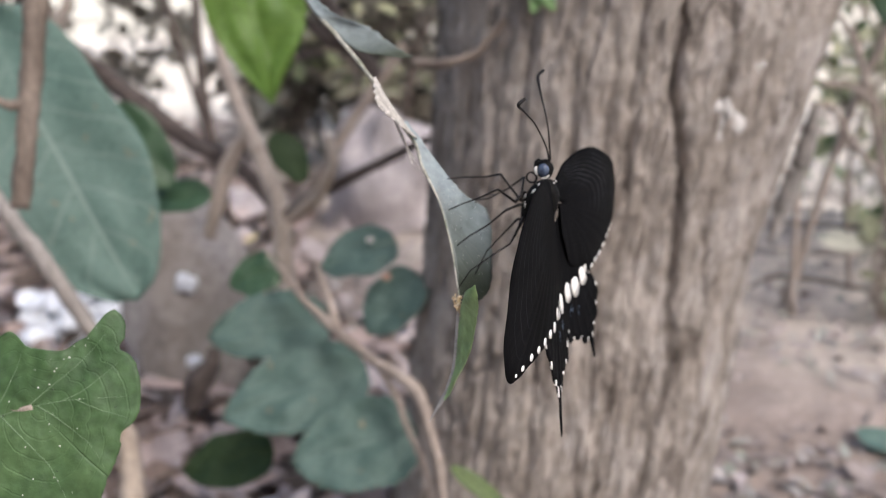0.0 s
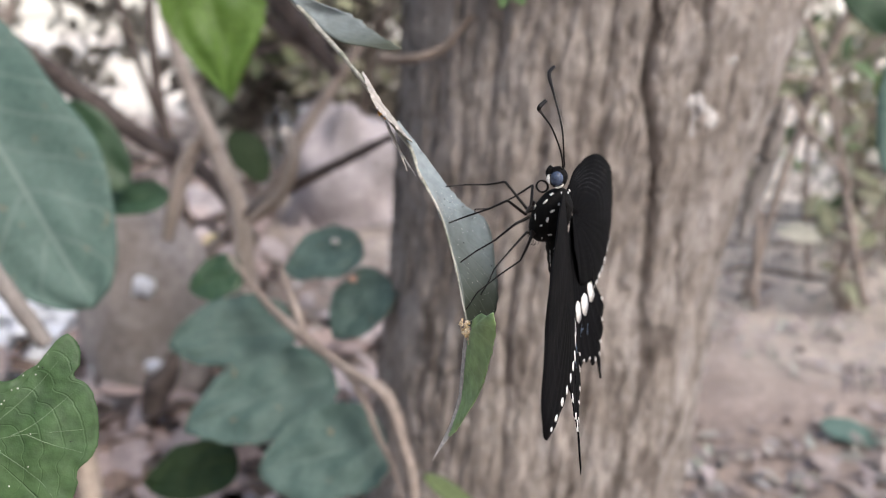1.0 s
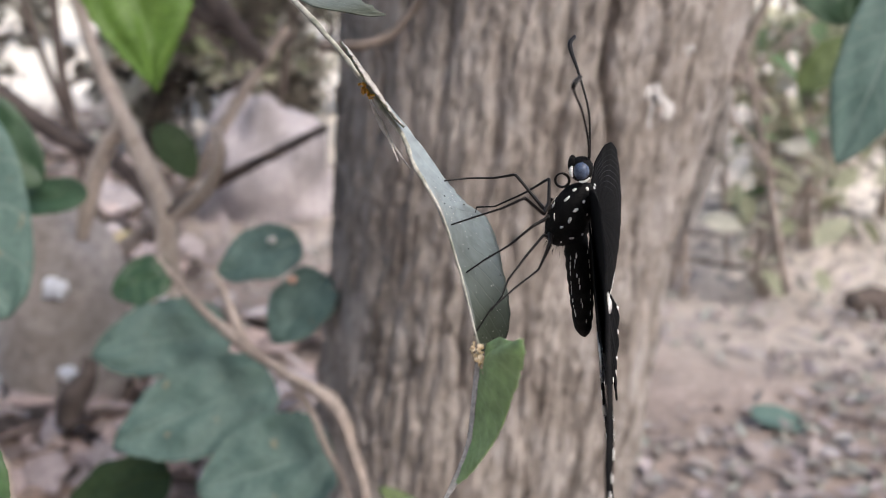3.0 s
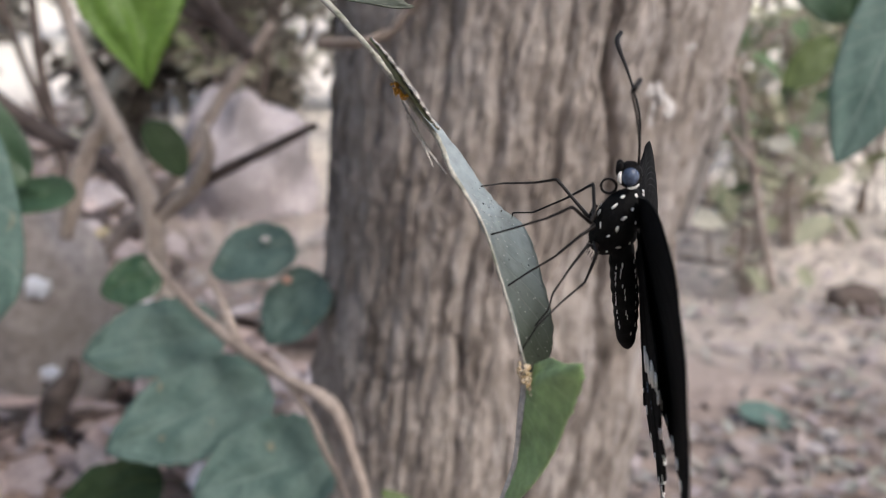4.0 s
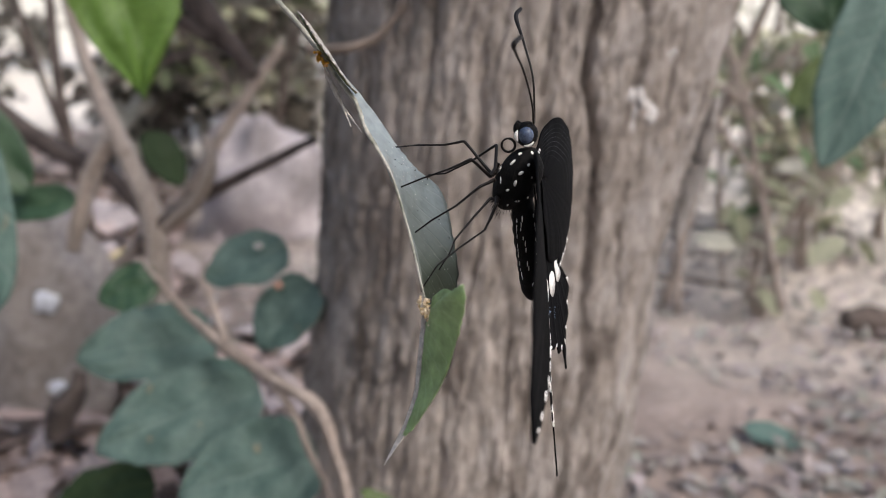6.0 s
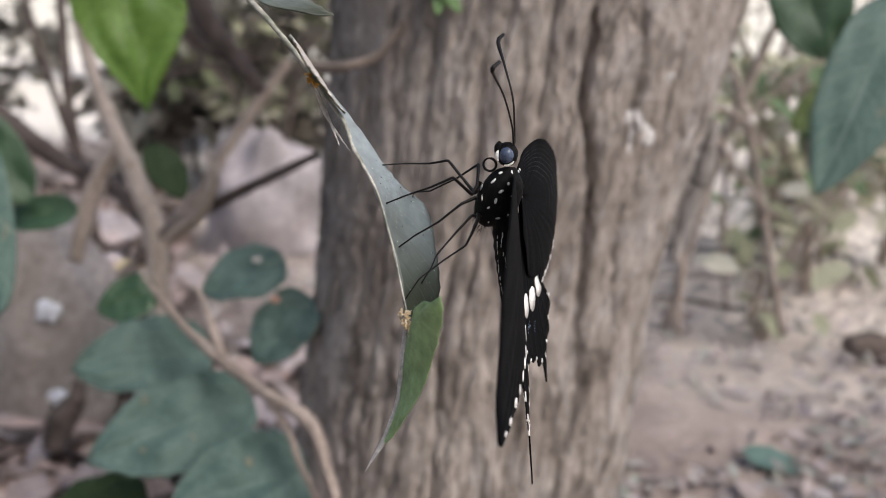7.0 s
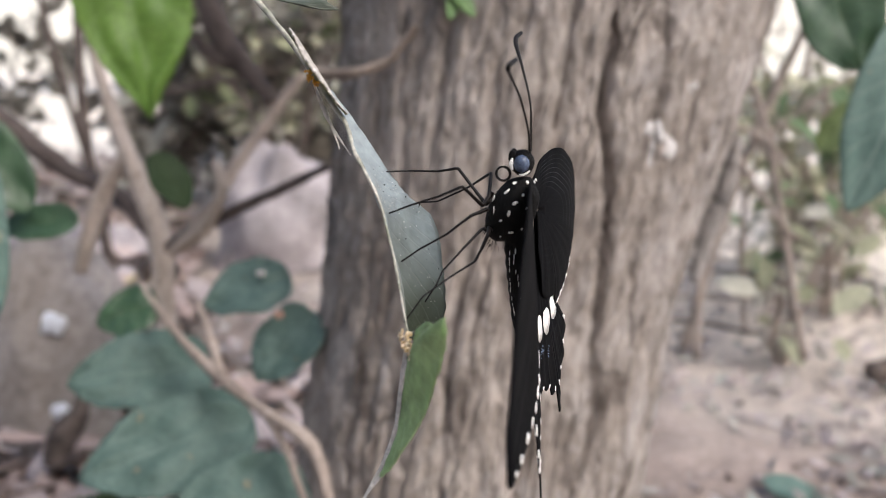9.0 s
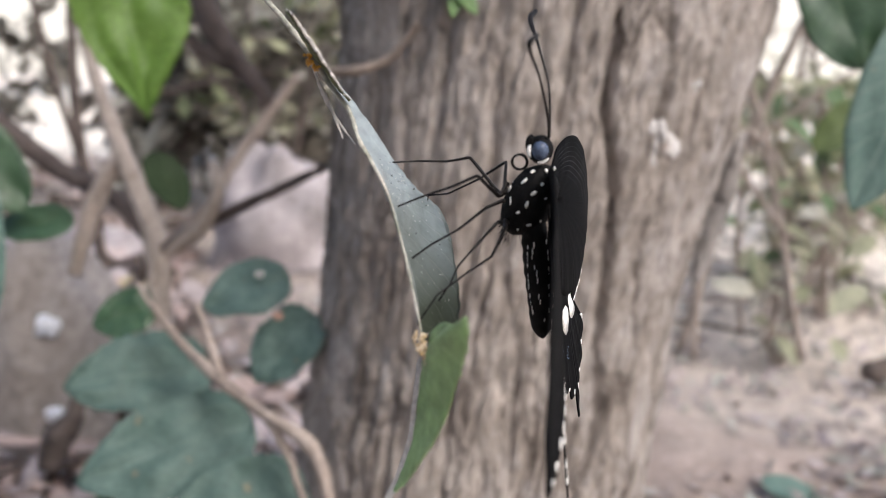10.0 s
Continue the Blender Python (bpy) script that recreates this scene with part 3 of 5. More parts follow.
def build_tree():
    e = thing("tree", (0.06, 0.538, 0.0), "large tree trunk with grey-brown furrowed fibrous bark", "tree")
    zs = np.concatenate([np.linspace(-0.03, 0.13, 20), np.linspace(0.135, 0.62, 260), np.linspace(0.63, 1.9, 60)])
    ns = 420
    bm = bmesh.new()
    rows = []
    for z in zs:
        cx, cy, _ = trunk_axis(z)
        row = []
        for k in range(ns):
            # finer towards the open side
            s = k / ns
            a = -math.pi / 2 + 2 * math.pi * (s - 0.5) + 0.75 * math.sin(2 * math.pi * (s - 0.5)) * -1
            r = trunk_skin(float(z), a)
            row.append(bm.verts.new((cx + math.cos(a) * r - 0.06, cy + math.sin(a) * r - 0.538, float(z))))
        rows.append(row)
    for a, b in zip(rows, rows[1:]):
        for k in range(ns):
            j = (k + 1) % ns
            bm.faces.new((a[k], a[j], b[j], b[k]))
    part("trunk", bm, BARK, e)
    # white lichen on the bark
    for z0, a0, w0, count in ((0.377, -1.245, 0.0062, 9), (0.402, -1.12, 0.0026, 4)):
        bm = bmesh.new()
        spots = random.Random(int(z0 * 1000))
        for k in range(count):
            z, a, w = z0 + spots.gauss(0, 0.6) * w0, a0 + spots.gauss(0, 0.5) * w0 / 0.1, w0 * spots.uniform(0.25, 0.7)
            r = trunk_skin(z, a) - 0.0004
            cx, cy, _ = trunk_axis(z)
            blob((cx + math.cos(a) * r - 0.06, cy + math.sin(a) * r - 0.538, z), (0.0008, w, w * 1.2), 10, 14, 0.6, k * 3.1, Matrix.Rotation(a, 4, "Z"), bm)
        part("lichen", bm, LICHEN, e, "pale grey-white lichen")
    # a split slab standing off the side
    slab = [Vector(q) - Vector((0.06, 0.538, 0)) for q in ((0.2071, 0.5395, 0.2895), (0.2184, 0.5513, 0.3162), (0.2298, 0.5582, 0.3441), (0.2360, 0.5608, 0.3752))]
    part("bark_slab", tube(slab, [0.003, 0.006, 0.006, 0.003], 40, 12, 0.35, 6), GREY_WOOD, e, "pale split slab of bare wood")
    # limbs above the view
    for pts, rr in (([(0.18, -0.02, 1.8), (0.30, -0.1, 2.4), (0.6, -0.2, 3.2)], [0.11, 0.08, 0.05]), ([(0.17, -0.03, 1.75), (0.0, 0.1, 2.4), (-0.4, 0.4, 3.1)], [0.09, 0.06, 0.03])):
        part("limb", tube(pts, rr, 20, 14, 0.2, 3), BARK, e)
    return e


# ---- the butterfly ----
MM = 0.001
REST = pose(0.02175, 0.16895, 0.38565, 89.03, -7.36, 68.62)
PIVOT = Vector((0.01852, 0.17107, 0.37865))


def fore_height(side, x, y):
    """The forewing's bowed surface over the body."""
    x = abs(x)
    if side > 0:
        return 0.824 + 0.1914 * x - 0.2 * y - 0.00392 * x * x + 0.0005 * x * y - 0.00953 * y * y
    return 0.408 + 0.2106 * x - 0.0844 * y - 0.00306 * x * x + 0.00018 * x * y - 0.00074 * y * y


def hind_height(side, x, y):
    """The hindwing's surface, tucked under the forewing where that covers it."""
    x = abs(x)
    z = 0.3 - 0.09 * y + 0.13 * x
    rim = float(np.interp(x, (1.5, 4.5, 8, 11.5, 14, 40), (-6, -12, -15.2, -16.8, -19.6, -20)))
    k = min(1, max(0, (y - rim + 2.5) / 2.5))
    return z * (1 - k) + min(z, fore_height(side, x, y) - 0.4) * k


def wing(name, outline, hub, parent, side, height, spots, blues=(), label="", swing=0.0):
    """One wing fanned out from its root to the outline, in millimetres, with its white marks on both faces."""
    ct, st = math.cos(swing), math.sin(swing)

    def swung(x, y):
        return hub[0] + (x - hub[0]) * ct - (y - hub[1]) * st, hub[1] + (x - hub[0]) * st + (y - hub[1]) * ct
    o = spline([swung(*q) for q in outline], 150)
    grid, uvs = [], []
    nr = 16
    for k, (x, y) in enumerate(o):
        row, ru = [], []
        for i in range(nr):
            r = 0.02 + 0.98 * i / (nr - 1)
            px, py = hub[0] + (x - hub[0]) * r, hub[1] + (y - hub[1]) * r
            pleat = 0.05 * math.sin(k * 0.62) * r
            z = height(side, px, py) + pleat
            row.append(Vector((side * px, py, z)) * MM)
            ru.append((r, k / 149))
        grid.append(row)
        uvs.append(ru)
    w = part(name, shell(grid, 0.00016, uvs), HAIRED_WING if name == "forewing" and side > 0 else WING, parent, label)
    rng = random.Random(len(spots))
    dust = bmesh.new()
    for nm, marks in (("white_spot", spots), ("blue_dust", blues)):
        for x, y, lx, ly, turn in marks:
            x, y = swung(x, y)
            bm = dust if nm == "blue_dust" else bmesh.new()
            n = 8 if bm is dust else 14
            jit = [rng.uniform(0.88, 1.12) for _ in range(n)]
            top, low = [], []
            for k in range(n):
                a = 2 * math.pi * k / n
                ca, sa = math.cos(a), math.sin(a)
                qx = lx / 2 * math.copysign(abs(ca) ** 0.75, ca) * jit[k]
                qy = ly / 2 * math.copysign(abs(sa) ** 0.85, sa) * jit[k]
                ca, sa = math.cos(turn), math.sin(turn)
                px, py = x + qx * ca - qy * sa, y + qx * sa + qy * ca
                for face, ring in ((1, top), (-1, low)):
                    ring.append(bm.verts.new(Vector((side * px, py, height(side, px, py) + face * 0.17)) * MM))
            c = [bm.verts.new(Vector((side * x, y, height(side, x, y) + face * 0.21)) * MM) for face in (1, -1)]
            for k in range(n):
                j = (k + 1) % n
                for f in ((c[0], top[k], top[j]), (c[1], low[j], low[k]), (top[k], low[k], low[j], top[j])):
                    bm.faces.new(f if side > 0 else f[::-1])
            if bm is not dust:
                part(nm, bm, WHITE, w)
    if blues:
        tagged(part("blue_dust", dust, BLUE, w, "dusting of blue scales"), kind="stuff")
    else:
        dust.free()
    return w


def build_butterfly():
    e = thing("butterfly", (0, 0, 0), "black swallowtail butterfly with white wing spots clinging to a torn leaf", "butterfly", m=REST)
    # wings
    left_fore = [(1.4, 4.9), (7.8, 7.1), (15.7, 7.6), (23.7, 6.3), (30.7, 3.2), (36.6, -0.7), (41.0, -6.5), (44.1, -12.1), (44.3, -16.0), (43.2, -18.1), (39.6, -18.8),
                 (35, -18.9), (30.3, -19.2), (25.9, -19.5), (21.1, -20.0), (16.6, -20.6), (13.2, -20.8), (9.6, -19.9), (6.6, -17.4), (3.6, -14), (1.2, -9), (0.4, -5.5)]
    right_fore = [(1.9, 4.4), (8.4, 6.4), (16.7, 6.5), (25.3, 4.8), (33.3, 1.2), (40.2, -2.4), (43.6, -7.4), (42.5, -13.0), (39.3, -16.6), (36.4, -18.0),
                  (31, -18.5), (26.3, -19.2), (20.5, -20.2), (16.6, -20.6), (14.2, -19.8), (11.5, -16.8), (6.5, -15.6), (2.6, -13.2), (0.4, -6)]
    hind = [(2.2, 0), (8, -5), (15, -11), (19.5, -15.5), (21.2, -18.2), (20.6, -20.6), (21.6, -22.6), (20.2, -25.0), (20.4, -27.4), (18.4, -29.4), (17.9, -31.2)]
    tail = [(16.9, -32.4), (17.8, -35.5), (19.0, -38.4), (18.6, -39.9), (17.5, -39.0), (16.2, -35.5), (14.9, -32.6)]
    worn_tail = [(17.6, -32.6), (17.9, -34.6), (18.0, -36.6), (17.6, -37.2), (17.2, -36.6), (17.0, -34.6), (16.2, -32.4)]
    inner = [(12.4, -32.8), (10.6, -30.9), (8.6, -31.0), (6.6, -30.2), (4.6, -30.8), (2.6, -29.4), (1.4, -25.5), (0.6, -20), (0.3, -12), (0.4, -4)]
    lspots = [(40.6, -17.9, 0.84, 0.59, 0), (37.4, -18.0, 1.43, 0.88, 0.1), (32.5, -18.1, 1.68, 1.12, 0.1), (28.2, -18.5, 1.76, 1.27, 0.1), (23.6, -18.9, 2.02, 1.42, 0.15), (18.9, -19.3, 2.10, 1.56, 0.15), (14.7, -19.6, 2.02, 1.85, 0.2), (10.6, -18.4, 1.85, 2.54, 0.3)]
    rspots = [(36.2, -17.4, 1.0, 0.6, 0), (33.6, -17.5, 1.2, 0.7, 0.1), (30.4, -17.8, 1.6, 0.9, 0.1), (26.3, -18.5, 1.7, 1.0, 0.1), (22.8, -19.1, 1.8, 1.1, 0.15), (19.8, -19.4, 1.5, 1.1, 0.2), (17.0, -19.7, 1.3, 1.1, 0.2)]
    # the white band across the hindwing, then the marks along its scalloped edge
    hspots = [(4.0, -18.8, 2.7, 4.2, 0.1), (7.9, -18.1, 3.3, 4.3, 0.1), (12.2, -16.7, 3.4, 3.6, 0.05), (15.9, -15.9, 2.4, 2.6, -0.05), (18.6, -16.6, 1.5, 1.8, -0.1),
              (20.6, -20.6, 0.7, 1.5, 0.2), (19.9, -24.9, 0.7, 1.6, 0.1), (18.0, -29.2, 1.0, 1.2, 0.5), (16.9, -31.6, 0.7, 2.0, 0.25), (14.2, -32.0, 0.6, 1.6, -0.3), (10.4, -30.6, 1.2, 0.8, 0.4), (6.5, -29.9, 1.1, 0.8, 0.1), (3.0, -27.6, 0.8, 1.3, 0.3)]
    blues = [(5.4 + 0.8 * math.cos(k * 2.4) * (k % 4) * 0.6, -22.6 + 0.5 * math.sin(k * 1.7) * (k % 3), 0.10, 0.2, k * 0.7) for k in range(16)] + [(9.0 + 0.3 * math.cos(k * 2.0), -22.6 - 0.3 * k, 0.09, 0.2, k * 0.4) for k in range(7)]
    right = wing("forewing", right_fore, (1.6, 0.2), e, 1, fore_height, rspots)
    left = wing("forewing", left_fore, (1.6, 0.2), e, -1, fore_height, lspots)
    wing("hindwing", hind + tail + inner, (1.9, -2.5), e, -1, hind_height, hspots, blues, swing=0.06)
    wing("hindwing", [(x * 0.93, y * 0.96) for x, y in hind + worn_tail + inner], (1.9, -2.5), e, 1, hind_height, [(x * 0.93, y * 0.96, w * 0.6, h * 0.55, a) if y < -20 else (x, y, w, h, a) for x, y, w, h, a in hspots], blues, swing=-0.17)
    # body
    lean = Matrix.Rotation(radians(27), 4, "X")
    mid, half = Vector((0, 0.3, -2.35)), (2.9, 5.5, 3.4)
    part("thorax", blob(mid * MM, [q * MM for q in half], 20, 26, 0.08, 1, lean), BODY, e, "black furry thorax")
    ab = [(0, -0.0025, -0.0018), (0, -0.005, -0.0015), (0, -0.0085, -0.00105), (0, -0.0115, -0.0007), (0, -0.015, -0.00045), (0, -0.0177, -0.0003), (0, -0.0193, -0.00005), (0, -0.0200, 0.00005)]
    girth = [0.0018, 0.00185, 0.00198, 0.00193, 0.00172, 0.00145, 0.0009, 0.0002]
    bm = tube(ab, girth, 70, 20)
    for v in bm.verts:
        s = 1 + 0.035 * math.sin(v.co.y / MM * 2 * math.pi / 2.1)
        v.co.x *= s
        v.co.z = -0.0008 + (v.co.z + 0.0008) * s
    part("abdomen", bm, BODY, e, "ringed black abdomen")
    head = part("head", blob((0, 0.0075, -0.0010), (0.0015, 0.0020, 0.0018), 12, 16, 0.06, 2), BODY, e)
    for s in (-1, 1):
        part("eye", blob((s * 0.00125, 0.0076, -0.00092), (0.00095, 0.00132, 0.00117), 16, 24), EYE, head, "glossy slate blue compound eye")
        part("palp", blob((s * 0.0006, 0.0084, -0.0024), (0.0005, 0.0011, 0.0006), 8, 10, 0.1, 4), BODY, head)
        # crescents of white scales in front of and behind the eye
        for arc, wide in (((150, 168, 192, 214), 0.00027), ((258, 282, 306, 326), 0.00017)):
            rim = [(s * 0.0015, 0.0076 - 0.00158 * math.sin(radians(d - 180)), -0.00092 + 0.00148 * math.cos(radians(d))) for d in arc]
            part("eye_rim", tube(rim, [0.0001, wide, wide, 0.0001], 14, 7), WHITE, head, "white scales round the eye")
    ants = {-1: [(-0.4, 9.2, 0.1), (-2.0, 12.6, 0.0), (-6.0, 17.6, -0.6), (-10.5, 21.0, -1.2), (-13.3, 22.6, -1.1), (-11.7, 23.4, -0.4)],
            1: [(0.3, 9.2, 0.1), (0.1, 12.4, 0.1), (0.6, 16.5, -0.3), (3.2, 21.0, -2.0), (6.6, 24.2, -3.6), (9.0, 25.2, -3.2)]}
    for s, p in ants.items():
        part("antenna", tube(np.array(p) * MM, [0.00020, 0.00016, 0.00016, 0.00020, 0.00036, 0.00030], 50, 8), LIMB, head)
    coil = []
    for k in range(30):
        a = math.radians(80 - k * 14.5)
        r = 1.12 - 0.006 * k
        coil.append(((0.02 * k - 0.2) * MM, (5.7 + math.sin(a) * r) * MM, (-3.85 + math.cos(a) * r) * MM))
    part("proboscis", tube(coil, [0.00022] * 10 + [0.0002] * 10 + [0.00016] * 10, 70, 8), LIMB, head, "coiled black proboscis")
    # white dots of thorax and abdomen: height and depth on the flank, length, width, and the way each one points
    bm = bmesh.new()
    rng = random.Random(3)
    dots = [(4.71, -1.75, 0.85, 0.5, 66), (4.83, 0.0, 0.62, 0.55, 0), (4.87, 0.94, 0.5, 0.28, 0), (3.23, -0.39, 0.55, 0.42, 40), (2.07, -1.45, 0.95, 0.5, 60), (3.51, -2.81, 1.15, 0.38, 41), (2.14, -4.9, 1.2, 0.38, 37),
            (0.53, -2.31, 1.0, 0.45, 17), (-0.66, -3.5, 0.62, 0.34, 60), (-2.5, -2.05, 0.85, 0.42, 84), (0.64, -4.61, 1.3, 0.16, -6), (-2.04, -0.54, 0.4, 0.3, 30), (1.3, 0.1, 0.45, 0.28, 30), (-3.3, -3.6, 0.5, 0.25, 40)]
    for s in (-1, 1):
        for y, z, long, wide, turn in dots:
            dy, dz = y - mid.y, z - mid.z
            c, n = math.cos(radians(27)), math.sin(radians(27))
            py, pz = dy * c + dz * n, dz * c - dy * n
            x = half[0] * math.sqrt(max(0.05, 1 - (py / half[1]) ** 2 - (pz / half[2]) ** 2))
            out = Vector((s * x / half[0] ** 2, dy / half[1] ** 2, dz / half[2] ** 2)).normalized()
            along = Vector((0, math.cos(radians(turn)), math.sin(radians(turn))))
            along = (along - out * along.dot(out)).normalized()
            tm = Matrix((out, along, out.cross(along))).transposed().to_4x4()
            blob(Vector((s * x, y, z)) * MM * 1.01, (0.00012, long * 0.5 * MM, wide * 0.5 * MM), 7, 12, 0.25, y, tm, bm)
        rows = (((-5.6, -7.1, -9.3, -11.6, -14.0, -16.3, -17.6), (-2.2, -2.28, -2.16, -2.03, -1.69, -1.18, -0.4), 15, 0.15),
                ((-4.2, -5.9, -7.6, -9.8, -12.7, -14.4, -16.8), (-0.88, -1.5, -1.6, -0.78, -0.57, -0.1, 0.4), 15, 0.17),
                ((-4.6, -7.0, -10.0, -13.0, -16.0), (0.1, 0.5, 0.75, 0.85, 0.9), 9, 0.13))
        for ys, zs, count, size in rows:
            for k in range(count):
                y = ys[0] + (ys[-1] - ys[0]) * (k + rng.uniform(0.3, 0.7)) / count
                z = float(np.interp(-y, [-q for q in ys], zs))
                r, zc = [float(np.interp(-y, [-q[1] / MM for q in ab], v)) for v in ([g / MM for g in girth], [q[2] / MM for q in ab])]
                x = math.sqrt(max(0.15, r * r - (z - zc) ** 2)) * 1.01
                if rng.random() < 0.85:
                    blob(Vector((s * x, y, z)) * MM, (0.00012, rng.uniform(0.25, 0.62) * MM, size * rng.uniform(0.4, 0.7) * MM), 5, 8, 0.2, k, None, bm)
    part("white_dotting", bm, WHITE, e, "rows of small white dots")
    # fur between thorax and abdomen
    bm = bmesh.new()
    for _ in range(420):
        a, y = rng.uniform(0, 6.28), rng.uniform(-5.5, 3.5)
        f = math.sqrt(max(0.1, 1 - ((y - 0.8) / 7.0) ** 2))
        p = Vector((math.cos(a) * 2.9 * f, y, -2.3 + 0.3 * (y - 0.8) + math.sin(a) * 3.3 * f))
        d = Vector((math.cos(a) * 0.5, -1.0, math.sin(a) * 0.6)).normalized() * rng.uniform(0.7, 1.6)
        sx = Vector((rng.uniform(-1, 1), rng.uniform(-1, 1), rng.uniform(-1, 1))).normalized() * 0.06
        vs = [bm.verts.new(q * MM) for q in (p - sx, p + sx, p + d)]
        bm.faces.new(vs)
    part("fur", bm, BODY, e, smooth=False)
    # legs: hip, knee, shin, foot
    legs = [
        [(0.5, 2.7, -5.4), (0.1, 0.8, -6.3), (2.6, 5.5, -11.2), (2.8, 4.8, -14.5), (2.1, 4.8, -18.9), (2.1, 4.9, -22.7)],
        [(0.7, 1.7, -5.8), (-2.3, 1.8, -5.5), (2.1, 5.2, -6.0), (3.4, 2.3, -10.0), (3.8, -0.2, -14.7), (5.0, -0.9, -17.9), (5.7, -0.7, -19.7)],
        [(-2.1, 2.5, -5.5), (-4.1, 1.8, -6.0), (-7.2, 5.2, -8.3), (-8.1, 3.8, -11.5), (-8.0, 2.2, -15.7), (-6.3, 0.2, -19.5)],
        [(-1.8, 0.6, -5.7), (-4.1, 1.2, -5.5), (-6.7, 0.9, -7.1), (-8.2, -1.8, -10.5), (-9.5, -3.8, -14.0), (-9.7, -5.8, -16.8)],
        [(0.7, -1.9, -5.4), (-2.9, -2.4, -5.0), (-2.7, -2.1, -6.2), (-5.9, -4.6, -8.6), (-9.5, -6.7, -10.5), (-11.8, -8.1, -10.9), (-11.3, -10.2, -11.1)],
        [(-1.6, -2.2, -5.4), (-5.2, -2.3, -4.9), (-6.3, -4.1, -5.6), (-7.7, -5.6, -6.3), (-11.2, -7.1, -9.2), (-15.0, -8.8, -12.0), (-17.0, -11.6, -13.8)],
    ]
    grip = [(-1.84, -0.03, 0.77), (-1.17, -1.01, 1.65), (-0.12, 0.07, 0.04), (-0.02, -0.06, 0.11), (0.56, -1.15, -1.79), (0.04, -0.04, -0.06)]
    for k, p in enumerate(legs):
        p[-1] = Vector(p[-1]) + Vector(grip[k])
        n = len(p)
        rad = [0.00034, 0.00030, 0.00023, 0.00017, 0.00014, 0.00012, 0.00010][:n]
        # straight segments, only slightly bent at the joints
        q, r = [Vector(p[0])], [rad[0]]
        for a, b, ra, rb in zip(p, p[1:], rad, rad[1:]):
            a, b = Vector(a), Vector(b)
            q += [a.lerp(b, 0.07), a.lerp(b, 0.5), a.lerp(b, 0.93)]
            r += [ra * 1.0, (ra + rb) * 0.5, rb * 1.1]
        q.append(Vector(p[-1]))
        r.append(rad[n - 1])
        leg = part("leg", tube([v * MM for v in q], r, 110, 7, 0.12, k), LIMB, e)
        part("claw", tube([q[-1] * MM, (q[-1] + Vector((0.3, -0.4, -0.3))) * MM, (q[-1] + Vector((0.2, -0.8, -0.2))) * MM], [0.00011, 0.0001, 0.00006], 6, 5), LIMB, leg)
    return e, left, right


# ---- the torn leaf it hangs on ----
def strip(rows, count, cross, thick, fold=0.0, ragged=0.0, seed=0):
    """A blade between two edges, given as rows of left and right places in millimetres; fold lifts its middle."""
    a = spline([[*l, *r] for l, r in rows], count)
    grid, uvs = [], []
    for i, q in enumerate(a):
        l, r = Vector(q[:3]), Vector(q[3:])
        nx = a[min(i + 1, count - 1)][:3] - a[max(i - 1, 0)][:3]
        nrm = (r - l).cross(Vector(nx))
        if nrm.length > 0:
            nrm.normalize()
        row, ru = [], []
        for j in range(cross):
            v = j / (cross - 1)
            e = ragged * noise.noise(Vector((i * 0.5, v * 2, seed))) * (1 if 0.1 < v else 0)
            p = l.lerp(r, v * (1 + e))
            p += nrm * (fold * math.sin(math.pi * v) * (r - l).length + 0.12 * noise.noise(Vector((i * 0.25, v * 3, seed + 4))))
            row.append(p * MM)
            ru.append((i / (count - 1), 0.5 + 0.5 * v))
        grid.append(row)
        uvs.append(ru)
    return shell(grid, thick, uvs)


